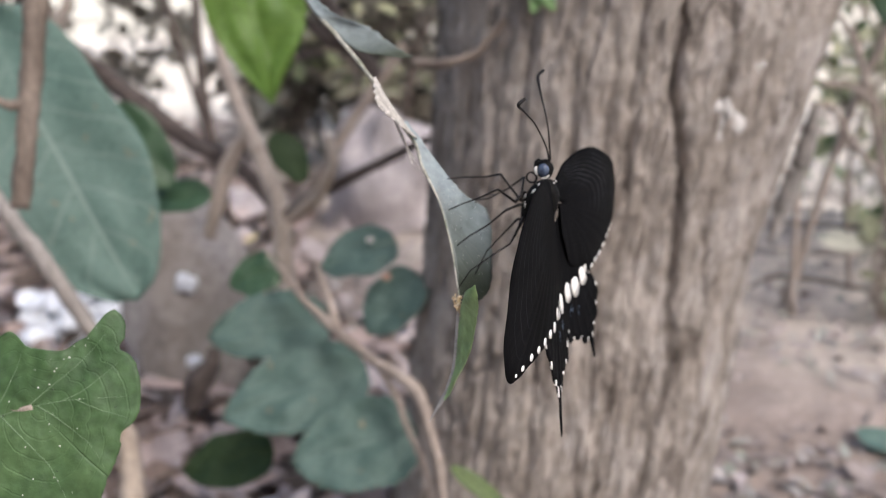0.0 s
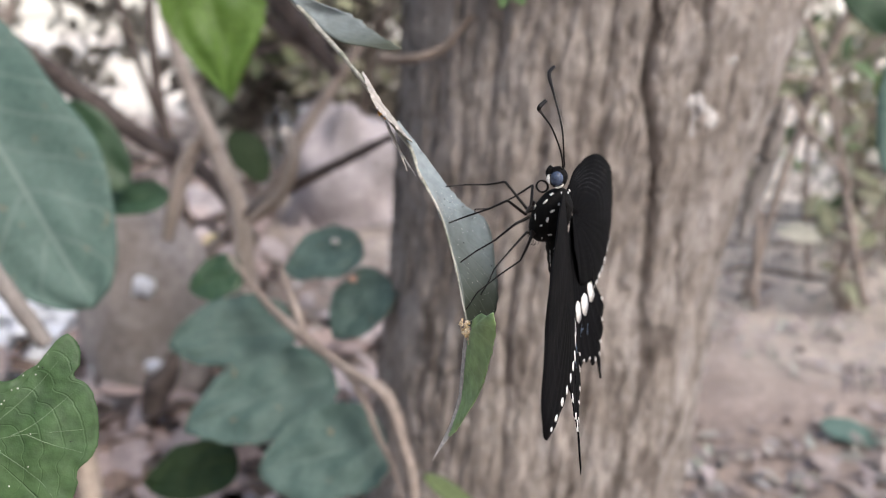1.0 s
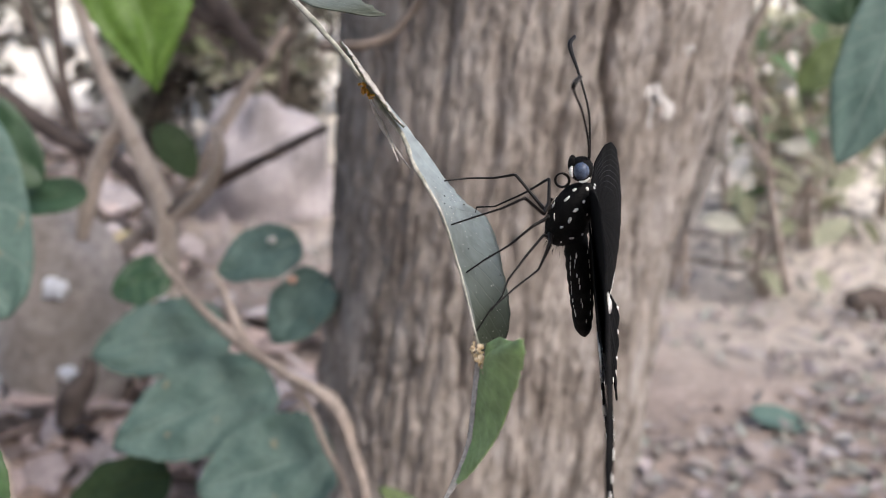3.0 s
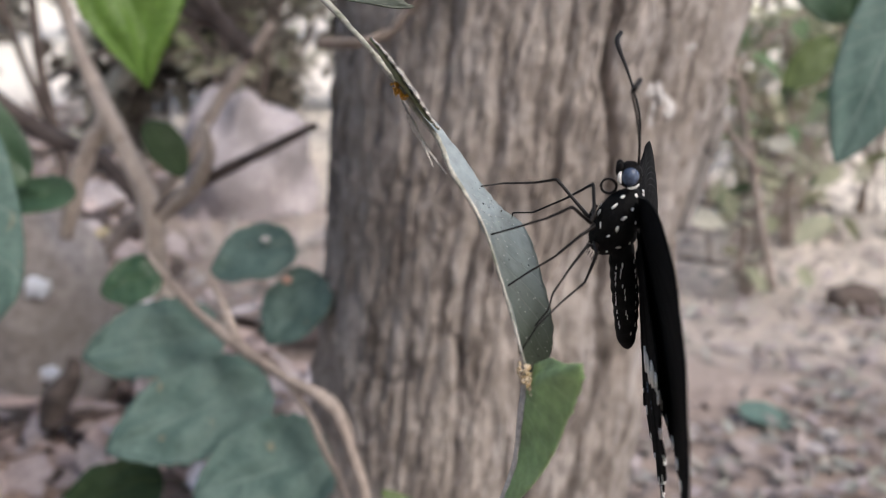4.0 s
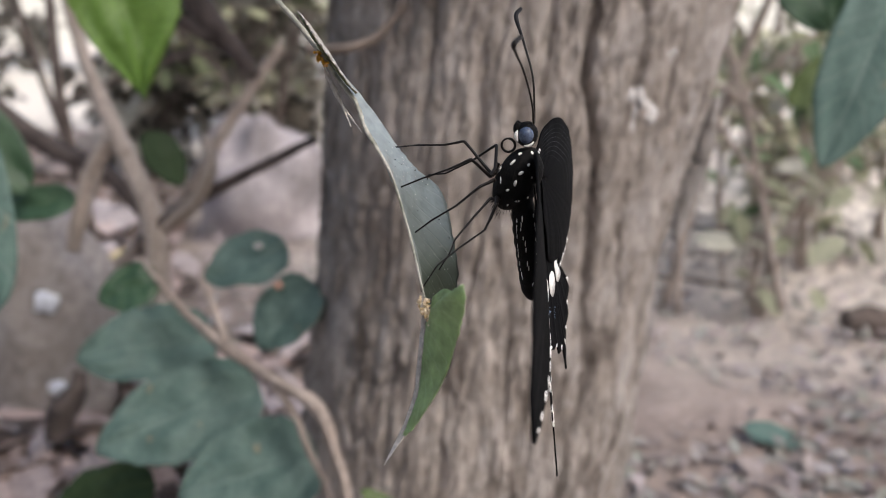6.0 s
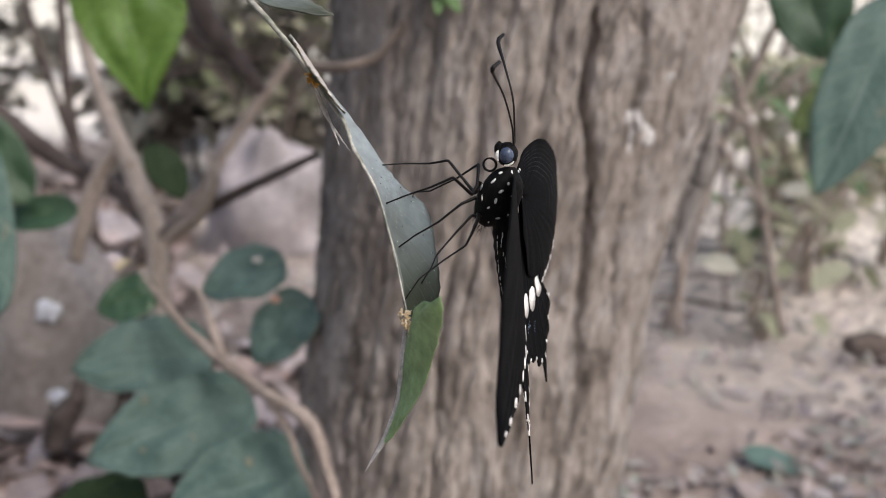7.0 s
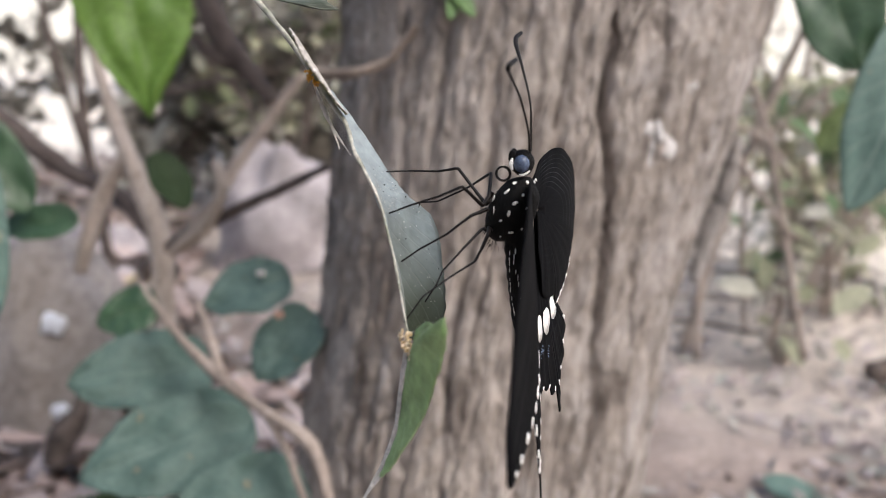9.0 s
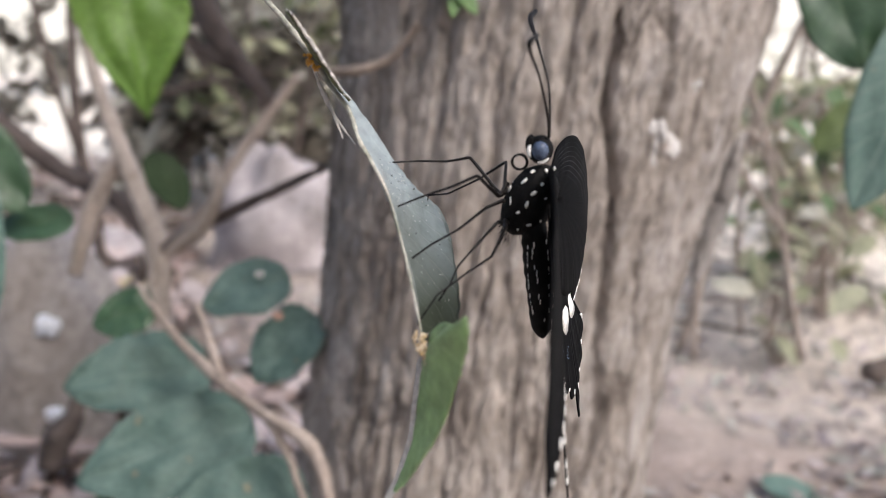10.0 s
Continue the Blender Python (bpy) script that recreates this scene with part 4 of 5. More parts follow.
def build_torn_leaf():
    e = thing("torn_leaf", (0, 0, 0), "narrow grey-green leaf, chewed and torn, hanging from its midrib", "leaf", m=REST)
    up = [((0.2, 16.7, -31.3), (2.1, 16.6, -30.9)), ((-1.6, 12.4, -27.4), (0.4, 12.6, -27.0)), ((-4.5, 9.3, -25.2), (-1.0, 10.3, -24.6)), ((-7.1, 5.8, -22.3), (0.8, 5.2, -22.0)), ((-8.1, 3.7, -21.0), (1.9, 2.2, -20.2)), ((-8.8, 2.1, -20.2), (2.6, 0.4, -18.9)), ((-9.3, 0.6, -19.2), (7.0, -3.2, -17.0)),
          ((-10.6, -3.0, -18.0), (4.6, -6.0, -14.8)), ((-12.2, -6.0, -16.6), (0.2, -8.2, -13.2)), ((-15.0, -9.0, -15.0), (-5.6, -11.0, -11.2)), ((-17.2, -11.4, -14.0), (-9.4, -14.2, -10.4)), ((-18.0, -12.6, -13.4), (-13.5, -15.4, -11.0)), ((-18.6, -13.3, -13.0), (-17.6, -14.4, -12.3))]
    part("upper_blade", strip(up, 90, 15, 0.00022, 0.05, 0.035, 1), GREY_LEAF, e, "grey-green waxy blade with insect specks")
    lo = [((-19.0, -12.4, -11.9), (-21.6, -9.6, -9.6)), ((-19.3, -14.0, -12.2), (-24.5, -8.6, -7.4)), ((-19.4, -16.0, -12.8), (-29.2, -5.8, -5.3)), ((-19.5, -18.5, -13.4), (-28.0, -10.3, -5.6)), ((-20.3, -22.0, -13.6), (-26.6, -16.6, -7.4)), ((-21.0, -25.0, -13.8), (-26.5, -21.4, -9.0)), ((-21.8, -28.5, -14.6), (-26.8, -26.0, -11.5)), ((-22.8, -31.4, -15.6), (-25.2, -30.2, -13.9)), ((-23.6, -33.0, -16.4), (-24.2, -32.4, -15.6))]
    part("lower_blade", strip(lo, 80, 15, 0.0002, -0.05, 0.06, 2), GREEN_LEAF, e, "thin fresh green lower half")
    dry = [((-18.6, -13.2, -13.2), (-18.9, -13.2, -12.8)), ((-19.4, -16.6, -13.7), (-19.9, -16.4, -12.9)), ((-20.4, -21.5, -14.1), (-21.0, -21.5, -13.4)), ((-21.6, -26.6, -14.6), (-22.2, -26.8, -13.9)), ((-23.2, -31.3, -16.1), (-23.8, -31.0, -14.9)), ((-26.2, -36.4, -18.4), (-26.1, -36.0, -18.1))]
    part("dry_margin", strip(dry, 50, 5, 0.0001, 0.1, 0.2, 3), DRY_EDGE, e, "papery bleached margin")
    rib = [(32.5, 62.6, -84.9), (17.8, 40.5, -60.5), (13.0, 32.9, -51.2), (6.7, 26.4, -41.8), (1.4, 19.4, -33.7), (0.1, 16.0, -30.9), (-1.7, 12.2, -27.4), (-4.8, 9.0, -25.1), (-8.2, 4.0, -20.9), (-9.5, 0.6, -19.2), (-12.9, -6.0, -16.4), (-17.3, -10.8, -14.0), (-18.7, -12.8, -13.1)]
    part("midrib", tube(np.array(rib) * MM, [0.00065, 0.00056, 0.0005, 0.00045, 0.00042, 0.00040, 0.00036, 0.00032, 0.00024, 0.0002, 0.00018, 0.00016, 0.00014], 120, 9, 0.5, 2), RIB, e, "bare grey-green midrib with a bleached edge")
    frag = [((17.9, 41.5, -61.4), (17.4, 40.9, -58.0)), ((15.0, 37.9, -57.2), (15.2, 37.2, -51.7)), ((14.9, 34.4, -53.3), (16.6, 34.2, -44.9)), ((12.3, 31.9, -49.2), (15.2, 31.2, -39.9)), ((11.1, 29.8, -44.9), (14.1, 28.9, -35.5)), ((12.3, 28.6, -38.7), (14.4, 27.8, -33.7))]
    part("upper_fragment", strip(frag, 50, 9, 0.0002, 0.06, 0.12, 5), GREY_LEAF, e, "chewed scrap of blade by the stalk")
    # a scrap of blade that stands nearly edge-on along the midrib, green on one side and bleached on the other
    spine = [(3.5, 25.3, -38.0), (2.4, 23.5, -36.4), (1.3, 20.5, -34.2), (0.6, 18.0, -32.0), (-0.3, 15.4, -29.7), (-0.9, 13.5, -27.6)]
    reach = [3.0, 13.0, 21.0, 15.0, 7.0, 1.5]
    way = Vector((-0.926, 0.135, 0.352))
    for nm, mt, lift, lb in (("curled_scrap", SCRAP, 0.0, "curled olive remnant of blade"), ("bleached_strip", DRY_EDGE, 0.22, "bleached papery strip along the midrib")):
        raised = [Vector(p) + Vector((0, 0.55, 0.84)) * lift for p in spine]
        part(nm, strip([(p, p + way * (r * (0.72 + 0.9 * lift))) for p, r in zip(raised, reach)], 60, 9, 0.00012, 0.03, 0.35, 7), mt, e, lb)
    # ragged dead threads below the midrib
    for k, (a, b, c) in enumerate((((1.4, 17.6, -33.4), (0.7, 12.8, -31.4), (-4.5, 8.2, -25.8)), ((1.4, 18.1, -33.7), (-0.6, 12.7, -30.5), (-3.0, 8.7, -28.0)))):
        part("thread", tube([Vector(q) * MM for q in (a, b, c)], [0.00018, 0.00024, 0.0001], 40, 6, 0.9, k), DRY_EDGE, e, "shrivelled dead edge")
    # specks of sap and dirt on the blade
    rng = random.Random(8)
    bm, bd = bmesh.new(), bmesh.new()
    a = spline([[*l, *r] for l, r in up], 60)
    for k in range(110):
        q = a[rng.randrange(14, 58)]
        v = rng.uniform(0.1, 0.92)
        p = Vector(q[:3]).lerp(Vector(q[3:]), v) + Vector((-0.12, 0.14, 0.28))
        blob(p * MM, [rng.uniform(0.03, 0.075) * (1.7 if k % 9 == 0 else 1) * MM] * 3, 4, 6, 0.3, k, None, bm if k % 3 else bd)
    tagged(part("sap_speck", bm, WHITE, e, "pale sap specks"), kind="stuff")
    tagged(part("dirt_speck", bd, LIMB, e, "dark specks"), kind="stuff")
    return e


def clump(name, places, size, material, label, seed):
    c = Vector(places[0])
    e = thing(name, (0, 0, 0), label, "insect droppings", "droppings on the leaf", m=REST @ Matrix.Translation(c * MM))
    rng = random.Random(seed)
    for p in places:
        bm = bmesh.new()
        for _ in range(16):
            d = Vector((rng.uniform(-1, 1), rng.uniform(-1, 1), rng.uniform(-1, 1))) * size * 0.8
            blob((Vector(p) - c + d) * MM, [rng.uniform(0.18, 0.5) * size * MM for _ in range(3)], 4, 5, 0.9, rng.uniform(0, 9), Euler((rng.uniform(0, 3), rng.uniform(0, 3), 0)).to_matrix().to_4x4(), bm)
        part("grain", bm, material, e, smooth=False)
    return e


def build_chewed_leaf():
    """A lobed leaf, given by its ragged outline in millimetres round a place on its midrib."""
    c = Vector((-0.0769, 0.1530, 0.3514))
    e = thing("chewed_leaf", c, "lobed green leaf with chewed edges, pale veins and white specks", "leaf")
    rim = [(13.5, -15.3), (16.1, -10.1), (16.6, -7.0), (19.2, -4.9), (20.5, -1.9), (20.9, 3.3), (19.7, 7.9), (17.3, 10.0), (18.4, 12.1), (18.4, 15.2), (16.6, 17.7), (14.5, 16.7), (12.5, 13.6), (9.4, 12.1), (6.3, 10.5), (1.6, 11.3), (-0.9, 12.1), (-4.5, 15.2),
           (-10.7, 10.5), (-16, 2.3), (-17, -8), (-12.8, -18), (-4.5, -23), (4.7, -24), (11, -20), (13.5, -15.3)]
    right = Vector((0.995, 0.05, 0.08)).normalized()
    up = Vector((-0.02, 0.32, 0.95)).normalized()
    up = (up - right * up.dot(right)).normalized()
    out = right.cross(up)

    def on_leaf(x, y):
        h = 0.9 * noise.noise(Vector((x * 0.13, y * 0.13, 4))) + 0.22 * noise.noise(Vector((x * 0.5, y * 0.5, 1))) - 0.0035 * (x * x + y * y)
        return (right * x + up * y + out * h) * MM
    n, nr = 260, 28
    o = spline(rim, n) * 0.946
    grid, uvs = [], []
    for k in range(n):
        row, ru = [], []
        rag = 1 + 0.012 * noise.noise(Vector((k * 0.35, 0, 5))) + 0.008 * noise.noise(Vector((k * 0.9, 2, 5)))
        for i in range(nr):
            f = (0.01 + 0.99 * i / (nr - 1)) * rag
            row.append(on_leaf(o[k][0] * f, o[k][1] * f))
            ru.append((i / nr, k / (n - 1)))
        grid.append(row)
        uvs.append(ru)
    part("blade", shell(grid, 0.00025, uvs), NEAR, e)
    # a midrib from the stalk, with side veins that leave it in turn
    for line in ([(-15, -4), (-8, -1.6), (0, 0), (8, 0.6), (17.5, 0.2)], [(-8, -1.6), (-5, 3), (-2.5, 8), (-1.5, 11)], [(-1, 0), (4, 3.6), (9, 7.4), (15.5, 13.8)], [(5, 0.4), (10, 2.4), (17, 7.4)], [(-6, -1.2), (-1, -7), (3, -13), (5, -19)], [(1, 0), (6, -4), (10, -8), (12.5, -13)], [(8, 0.6), (13, -2), (17.5, -4)]):
        c2 = spline(line, 14)
        part("vein", tube([on_leaf(*q) + out * 0.0001 for q in c2], np.linspace(0.00013, 0.00003, 14), 24, 6), VEIN, e, "pale raised vein")
    rng = random.Random(6)
    bm, bd = bmesh.new(), bmesh.new()
    for k in range(44):
        q = grid[rng.randrange(n)][rng.randrange(6, nr - 2)]
        blob(Vector(q) + out * 0.00016, [rng.uniform(0.05, 0.16) * MM] * 3, 4, 6, 0.3, k, None, bm if k % 4 else bd)
    tagged(part("speck", bm, WHITE, e, "pale specks"), kind="stuff")
    tagged(part("dark_speck", bd, LIMB, e, "dark specks"), kind="stuff")
    part("stalk", tube([(0, 0, 0), Vector((-0.1018, 0.1547, 0.3377)) - c, Vector((-0.12, 0.14, 0.2)) - c, Vector((-0.13, 0.16, -0.03)) - c], [0.0006, 0.0009, 0.0012, 0.0014], 30, 8, 0.1), TWIG, e)
    return e


# ---- build ----
build_ground()
build_sky_glow()
build_litter()
tree = build_tree()
butterfly, left_forewing, right_forewing = build_butterfly()
torn_leaf = build_torn_leaf()
droppings = clump("droppings", [(-19.6, -13.1, -13.2), (-20.4, -13.6, -12.6), (-21.0, -14.8, -12.0), (-20.3, -14.2, -11.7)], 0.9, FRASS, "pale yellow crumbs of insect droppings on the leaf", 2)
amber = clump("amber_case", [(0.3, 19.2, -33.7), (-0.2, 18.4, -33.2), (0.0, 17.9, -32.4)], 0.6, AMBER, "amber orange insect case stuck on the midrib", 5)

# ---- leaves and stems round the trunk ----
FACE = (0.0, -0.75, 0.65)
ROUND = (0.42, 0.68, 0.68)
pale_spotted = leaf("ivy_leaf", (-0.0294, 0.5441, 0.2877), (-0.0776, 0.5362, 0.2764), (0.0, -0.6, 0.8), 0.040, IVY, "rounded blue-green leaf with a pale blemish", "climbing leaves", shape=ROUND, teeth=0.16, wave=0.1, seed=1)
red_spotted = leaf("ivy_leaf", (-0.0148, 0.5297, 0.2709), (-0.0482, 0.5164, 0.2383), (0.0, -0.6, 0.8), 0.038, IVY, "rounded blue-green leaf with a reddish blemish", "climbing leaves", shape=ROUND, teeth=0.16, wave=0.1, seed=2)
def blemish(owner, at, size, colour, label):
    part("blemish", blob(Vector(at) - owner.matrix_basis.translation, (size, size * 0.35, size * 0.8), 8, 12, 0.5, size * 900), colour, owner, label)


leaf("ivy_leaf", (-0.0725, 0.5325, 0.2410), (-0.1407, 0.5018, 0.2420), FACE, 0.047, IVY, "broad blue-green leaf beside a woody vine", "climbing leaves", shape=ROUND, teeth=0.16, wave=0.1, seed=3)
leaf("ivy_leaf", (-0.0454, 0.4877, 0.2266), (-0.1232, 0.4530, 0.2115), FACE, 0.050, IVY, "broad blue-green leaf with a pale midrib", "climbing leaves", shape=ROUND, teeth=0.16, wave=0.1, seed=4)
leaf("ivy_leaf", (-0.0151, 0.4506, 0.2018), (-0.0802, 0.4288, 0.1969), FACE, 0.053, IVY, "broad blue-green leaf beside the vine's bend", "climbing leaves", shape=ROUND, teeth=0.16, wave=0.1, seed=5)
leaf("ivy_leaf", (-0.1100, 0.5789, 0.2618), (-0.1466, 0.5767, 0.2528), FACE, 0.032, DEEP, "small dark rounded leaf", "climbing leaves", shape=ROUND, teeth=0.16, wave=0.1, seed=6)
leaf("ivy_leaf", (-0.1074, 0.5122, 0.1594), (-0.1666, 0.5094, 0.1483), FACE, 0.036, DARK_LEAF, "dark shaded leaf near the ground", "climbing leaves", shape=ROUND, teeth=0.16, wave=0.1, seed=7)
blemish(pale_spotted, (-0.0458, 0.5389, 0.2915), 0.0024, LICHEN, "pale dry blemish")
blemish(red_spotted, (-0.0347, 0.5208, 0.2726), 0.0028, RED_SPOT, "reddish dry blemish")
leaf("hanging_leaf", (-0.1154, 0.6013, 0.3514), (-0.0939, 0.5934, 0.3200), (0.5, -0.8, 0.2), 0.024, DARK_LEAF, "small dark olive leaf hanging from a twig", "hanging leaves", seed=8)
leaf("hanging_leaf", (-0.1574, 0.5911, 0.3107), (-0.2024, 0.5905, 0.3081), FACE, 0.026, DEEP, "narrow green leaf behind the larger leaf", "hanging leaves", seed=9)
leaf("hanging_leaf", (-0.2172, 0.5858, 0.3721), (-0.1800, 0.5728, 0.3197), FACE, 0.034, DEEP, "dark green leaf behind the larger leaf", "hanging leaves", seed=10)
leaf("big_leaf", (-0.2537, 0.4971, 0.4296), (-0.1605, 0.4407, 0.2861), (0.25, -0.85, 0.4), 0.082, DULL, "large dull blue-green leaf hanging beside a stick", shape=(0.55, 0.7, 0.9), seed=11, wave=0.05)
leaf("bright_leaf", (-0.1220, 0.5629, 0.4867), (-0.1030, 0.5356, 0.3772), (0.2, -0.9, -0.1), 0.060, LIME, "bright yellow-green leaf lit from behind, hanging down", shape=(0.42, 0.8, 0.42), seed=12, cup=0.25, teeth=0.14, wave=0.09)
chewed_leaf = build_chewed_leaf()
leaf("side_leaf", (0.2786, 0.4517, 0.4446), (0.2335, 0.4300, 0.3500), (-0.35, -0.9, 0.1), 0.043, DULL, "long dull green leaf hanging beside the trunk", "side leaves", shape=(0.45, 0.8, 0.6), seed=14)
leaf("side_leaf", (0.2303, 0.4904, 0.4799), (0.2578, 0.4743, 0.4150), (-0.2, -0.9, 0.2), 0.045, DEEP, "dark green leaf hanging above its neighbour", "side leaves", shape=(0.5, 0.8, 0.8), seed=15)
leaf("foot_leaf", (0.0038, 0.3824, 0.2178), (0.0312, 0.3776, 0.1984), (0.2, -0.7, 0.6), 0.009, OLIVE_LEAF, "narrow fresh green shoot at the trunk's foot", "side leaves", seed=16)

stick("vine", [(-0.1108, 0.5337, 0.2873), (-0.0957, 0.5150, 0.2743), (-0.0797, 0.4967, 0.2628), (-0.0590, 0.4736, 0.2527), (-0.0366, 0.4509, 0.2444), (-0.0145, 0.4304, 0.2366), (-0.0064, 0.4186, 0.2182), (-0.0017, 0.4113, 0.2012), (0.0017, 0.4004, 0.1658)], [0.0010, 0.0018, 0.0024, 0.0032, 0.0028, 0.0034, 0.0027, 0.0027, 0.0028], VINE, "pale brown woody vine, kinked at a joint", "vine",
      side=[([(-0.0366, 0.4509, 0.2444), (-0.0254, 0.4390, 0.2297), (-0.0186, 0.4309, 0.2139), (-0.0107, 0.4238, 0.1978), (-0.0027, 0.4114, 0.1687)], [0.0022, 0.0020, 0.0019, 0.0019, 0.0020]), ([(-0.0590, 0.4736, 0.2527), (-0.0651, 0.4870, 0.2652), (-0.0761, 0.5119, 0.2822)], [0.0025, 0.0022, 0.0012])], seed=2)
stick("upright_stick", [(-0.1648, 0.3790, 0.4519), (-0.1667, 0.3723, 0.4250), (-0.1695, 0.3628, 0.3869), (-0.1727, 0.3533, 0.3488)], [0.0052, 0.0048, 0.0042, 0.0036], MID_TWIG, "upright brown stick in front of a large leaf", "stick", seed=3, side=[([(-0.1690, 0.3640, 0.3930), (-0.1745, 0.3610, 0.3900), (-0.1800, 0.3590, 0.3925)], [0.0026, 0.0022, 0.0016])])
stick("pale_stick", [(-0.2166, 0.4148, 0.3474), (-0.2031, 0.4102, 0.3291), (-0.1869, 0.4050, 0.3082), (-0.1707, 0.4073, 0.2761)], [0.003, 0.004, 0.0042, 0.0036], GREY_WOOD, "grey dead stick leaning among leaves", "stick", seed=4)
stick("pale_stick", [(-0.2286, 0.5590, 0.1819), (-0.2151, 0.5497, 0.1445), (-0.2093, 0.5357, 0.0885)], [0.006, 0.0075, 0.008], PALE_TWIG, "pale dead stick standing from the litter", "stick", seed=5)
stick("fallen_branch", [(-0.4411, 0.9809, 0.4272), (-0.3564, 0.9371, 0.3755), (-0.2562, 0.8806, 0.3144), (-0.1930, 0.8433, 0.2889), (-0.1388, 0.7983, 0.2323)], [0.008, 0.010, 0.009, 0.007, 0.005], DARK_TWIG, "brown fallen branch leaning in the undergrowth", "branch", seed=6)
stick("sapling_stem", [(-0.2230, 0.8568, 0.4671), (-0.1996, 0.8173, 0.3912), (-0.1721, 0.7824, 0.3337), (-0.1423, 0.7470, 0.2744), (-0.1342, 0.7232, 0.2204), (-0.1127, 0.6697, 0.1298)], [0.005, 0.006, 0.0075, 0.009, 0.008, 0.007], PALE_TWIG, "pale crooked sapling stem", "stem", seed=7, side=[([(-0.1721, 0.7824, 0.3337), (-0.1970, 0.7937, 0.2967), (-0.2177, 0.7983, 0.2323)], [0.007, 0.008, 0.006]), ([(-0.1423, 0.7423, 0.2555), (-0.1063, 0.7285, 0.2829), (-0.0918, 0.7254, 0.3120), (-0.0955, 0.7311, 0.3347)], [0.006, 0.006, 0.005, 0.004])])
stick("dark_twig", [(-0.1530, 0.7399, 0.2461), (-0.1222, 0.7366, 0.2740), (-0.0826, 0.7319, 0.2967), (-0.0480, 0.7160, 0.3157), (-0.0108, 0.7005, 0.3360)], [0.006, 0.005, 0.0045, 0.004, 0.003], DARK_TWIG, "dark bent twig reaching behind the trunk", "twig", seed=8)
stick("grey_branch", [(-0.42, 1.12, -0.02), (-0.27, 1.12, 0.12), (-0.1580, 1.0880, 0.2367), (-0.1298, 1.0999, 0.2846), (-0.0910, 1.1144, 0.3428), (-0.0487, 1.1289, 0.4010)], [0.009, 0.008, 0.008, 0.0075, 0.007, 0.006], VINE, "grey-brown branch leaning behind the trunk", "branch", seed=9)
stick("trunk_twig", [(-0.0148, 0.4800, 0.4025), (0.0018, 0.4647, 0.4031), (0.0162, 0.4608, 0.4080), (0.0251, 0.4579, 0.4173), (0.0299, 0.4547, 0.4250)], [0.0030, 0.0026, 0.0022, 0.0019, 0.0022], MID_TWIG, "thin curved dead twig across the bark", "twig", seed=10)

stick("arching_stem", [(0.3950, 0.9518, 0.1040), (0.4079, 0.9984, 0.2907), (0.4354, 1.0099, 0.3368), (0.4592, 1.0016, 0.3038), (0.4829, 0.9942, 0.2739), (0.5105, 0.9852, 0.2378)], [0.004, 0.004, 0.004, 0.0038, 0.0035, 0.003], TWIG, "thin arching stem of a bush beside the trunk", "stem", "arching stems", seed=61, side=[([(0.4284, 1.0156, 0.3598), (0.4624, 1.0148, 0.3567), (0.4900, 1.0099, 0.3368), (0.5105, 1.0015, 0.3032)], [0.0035, 0.0035, 0.003, 0.002])])
stick("arching_stem", [(0.5338, 0.9709, 0.0977), (0.5076, 1.0120, 0.2627), (0.4913, 1.0358, 0.3579), (0.4716, 1.0500, 0.4151), (0.4487, 1.0579, 0.4468)], [0.0045, 0.004, 0.004, 0.0035, 0.003], TWIG, "thin upright stem of a bush beside the trunk", "stem", "arching stems", seed=62)
leaf("tuft_leaf", (0.0357, 0.4454, 0.4497), (0.0541, 0.4353, 0.4300), (0.2, -0.7, 0.6), 0.010, FRESH, "fresh green shoot sprouting from the bark", "side leaves", seed=63)
leaf("tuft_leaf", (0.0480, 0.4461, 0.4523), (0.0434, 0.4348, 0.4279), (0.2, -0.7, 0.6), 0.008, FRESH, "fresh green shoot sprouting from the bark", "side leaves", seed=64)


def build_stone():
    p = Vector((-0.2904, 0.9582, 0.0469))
    e = thing("stone", (p.x, p.y, 0), "tan rounded stone standing in leaf litter, with white lichen spots", "stone")
    part("body", blob((0, 0, 0.09), (0.072, 0.05, 0.155), 24, 32, 0.22, 4), STONE, e)
    for q, r in (((-0.2755, 0.9090, 0.1562), 0.012), ((-0.2717, 0.9065, 0.0670), 0.010), ((-0.2562, 0.8908, 0.0040), 0.012), ((-0.3042, 0.9252, 0.0799), 0.006)):
        part("lichen", blob(Vector(q) - Vector((p.x, p.y, 0)), (r, 0.003, r * 0.9), 10, 14, 0.5, r * 900), PAPER, e, "bluish white lichen spot")
    return e


def build_paper(at, size, seed, label):
    e = thing("paper_scrap", (at[0], at[1], 0.0), label, "paper", "paper scraps")
    nu = 26
    grid, uvs = [], []
    for i in range(nu):
        row, ru = [], []
        for j in range(nu):
            u, v = i / (nu - 1) - 0.5, j / (nu - 1) - 0.5
            k = Vector((u * 5 + seed, v * 5, seed))
            row.append(Vector((u * size[0] + 0.2 * size[0] * noise.noise(k), 0.35 * size[0] * noise.noise(k * 1.3 + Vector((9, 0, 0))) + 0.3 * size[1] * v, size[1] * (v + 0.52) + 0.1 * size[1] * noise.noise(k * 2))))
            ru.append((u, v))
        grid.append(row)
        uvs.append(ru)
    part("sheet", shell(grid, 0.0006, uvs), PAPER, e, smooth=False)
    return e


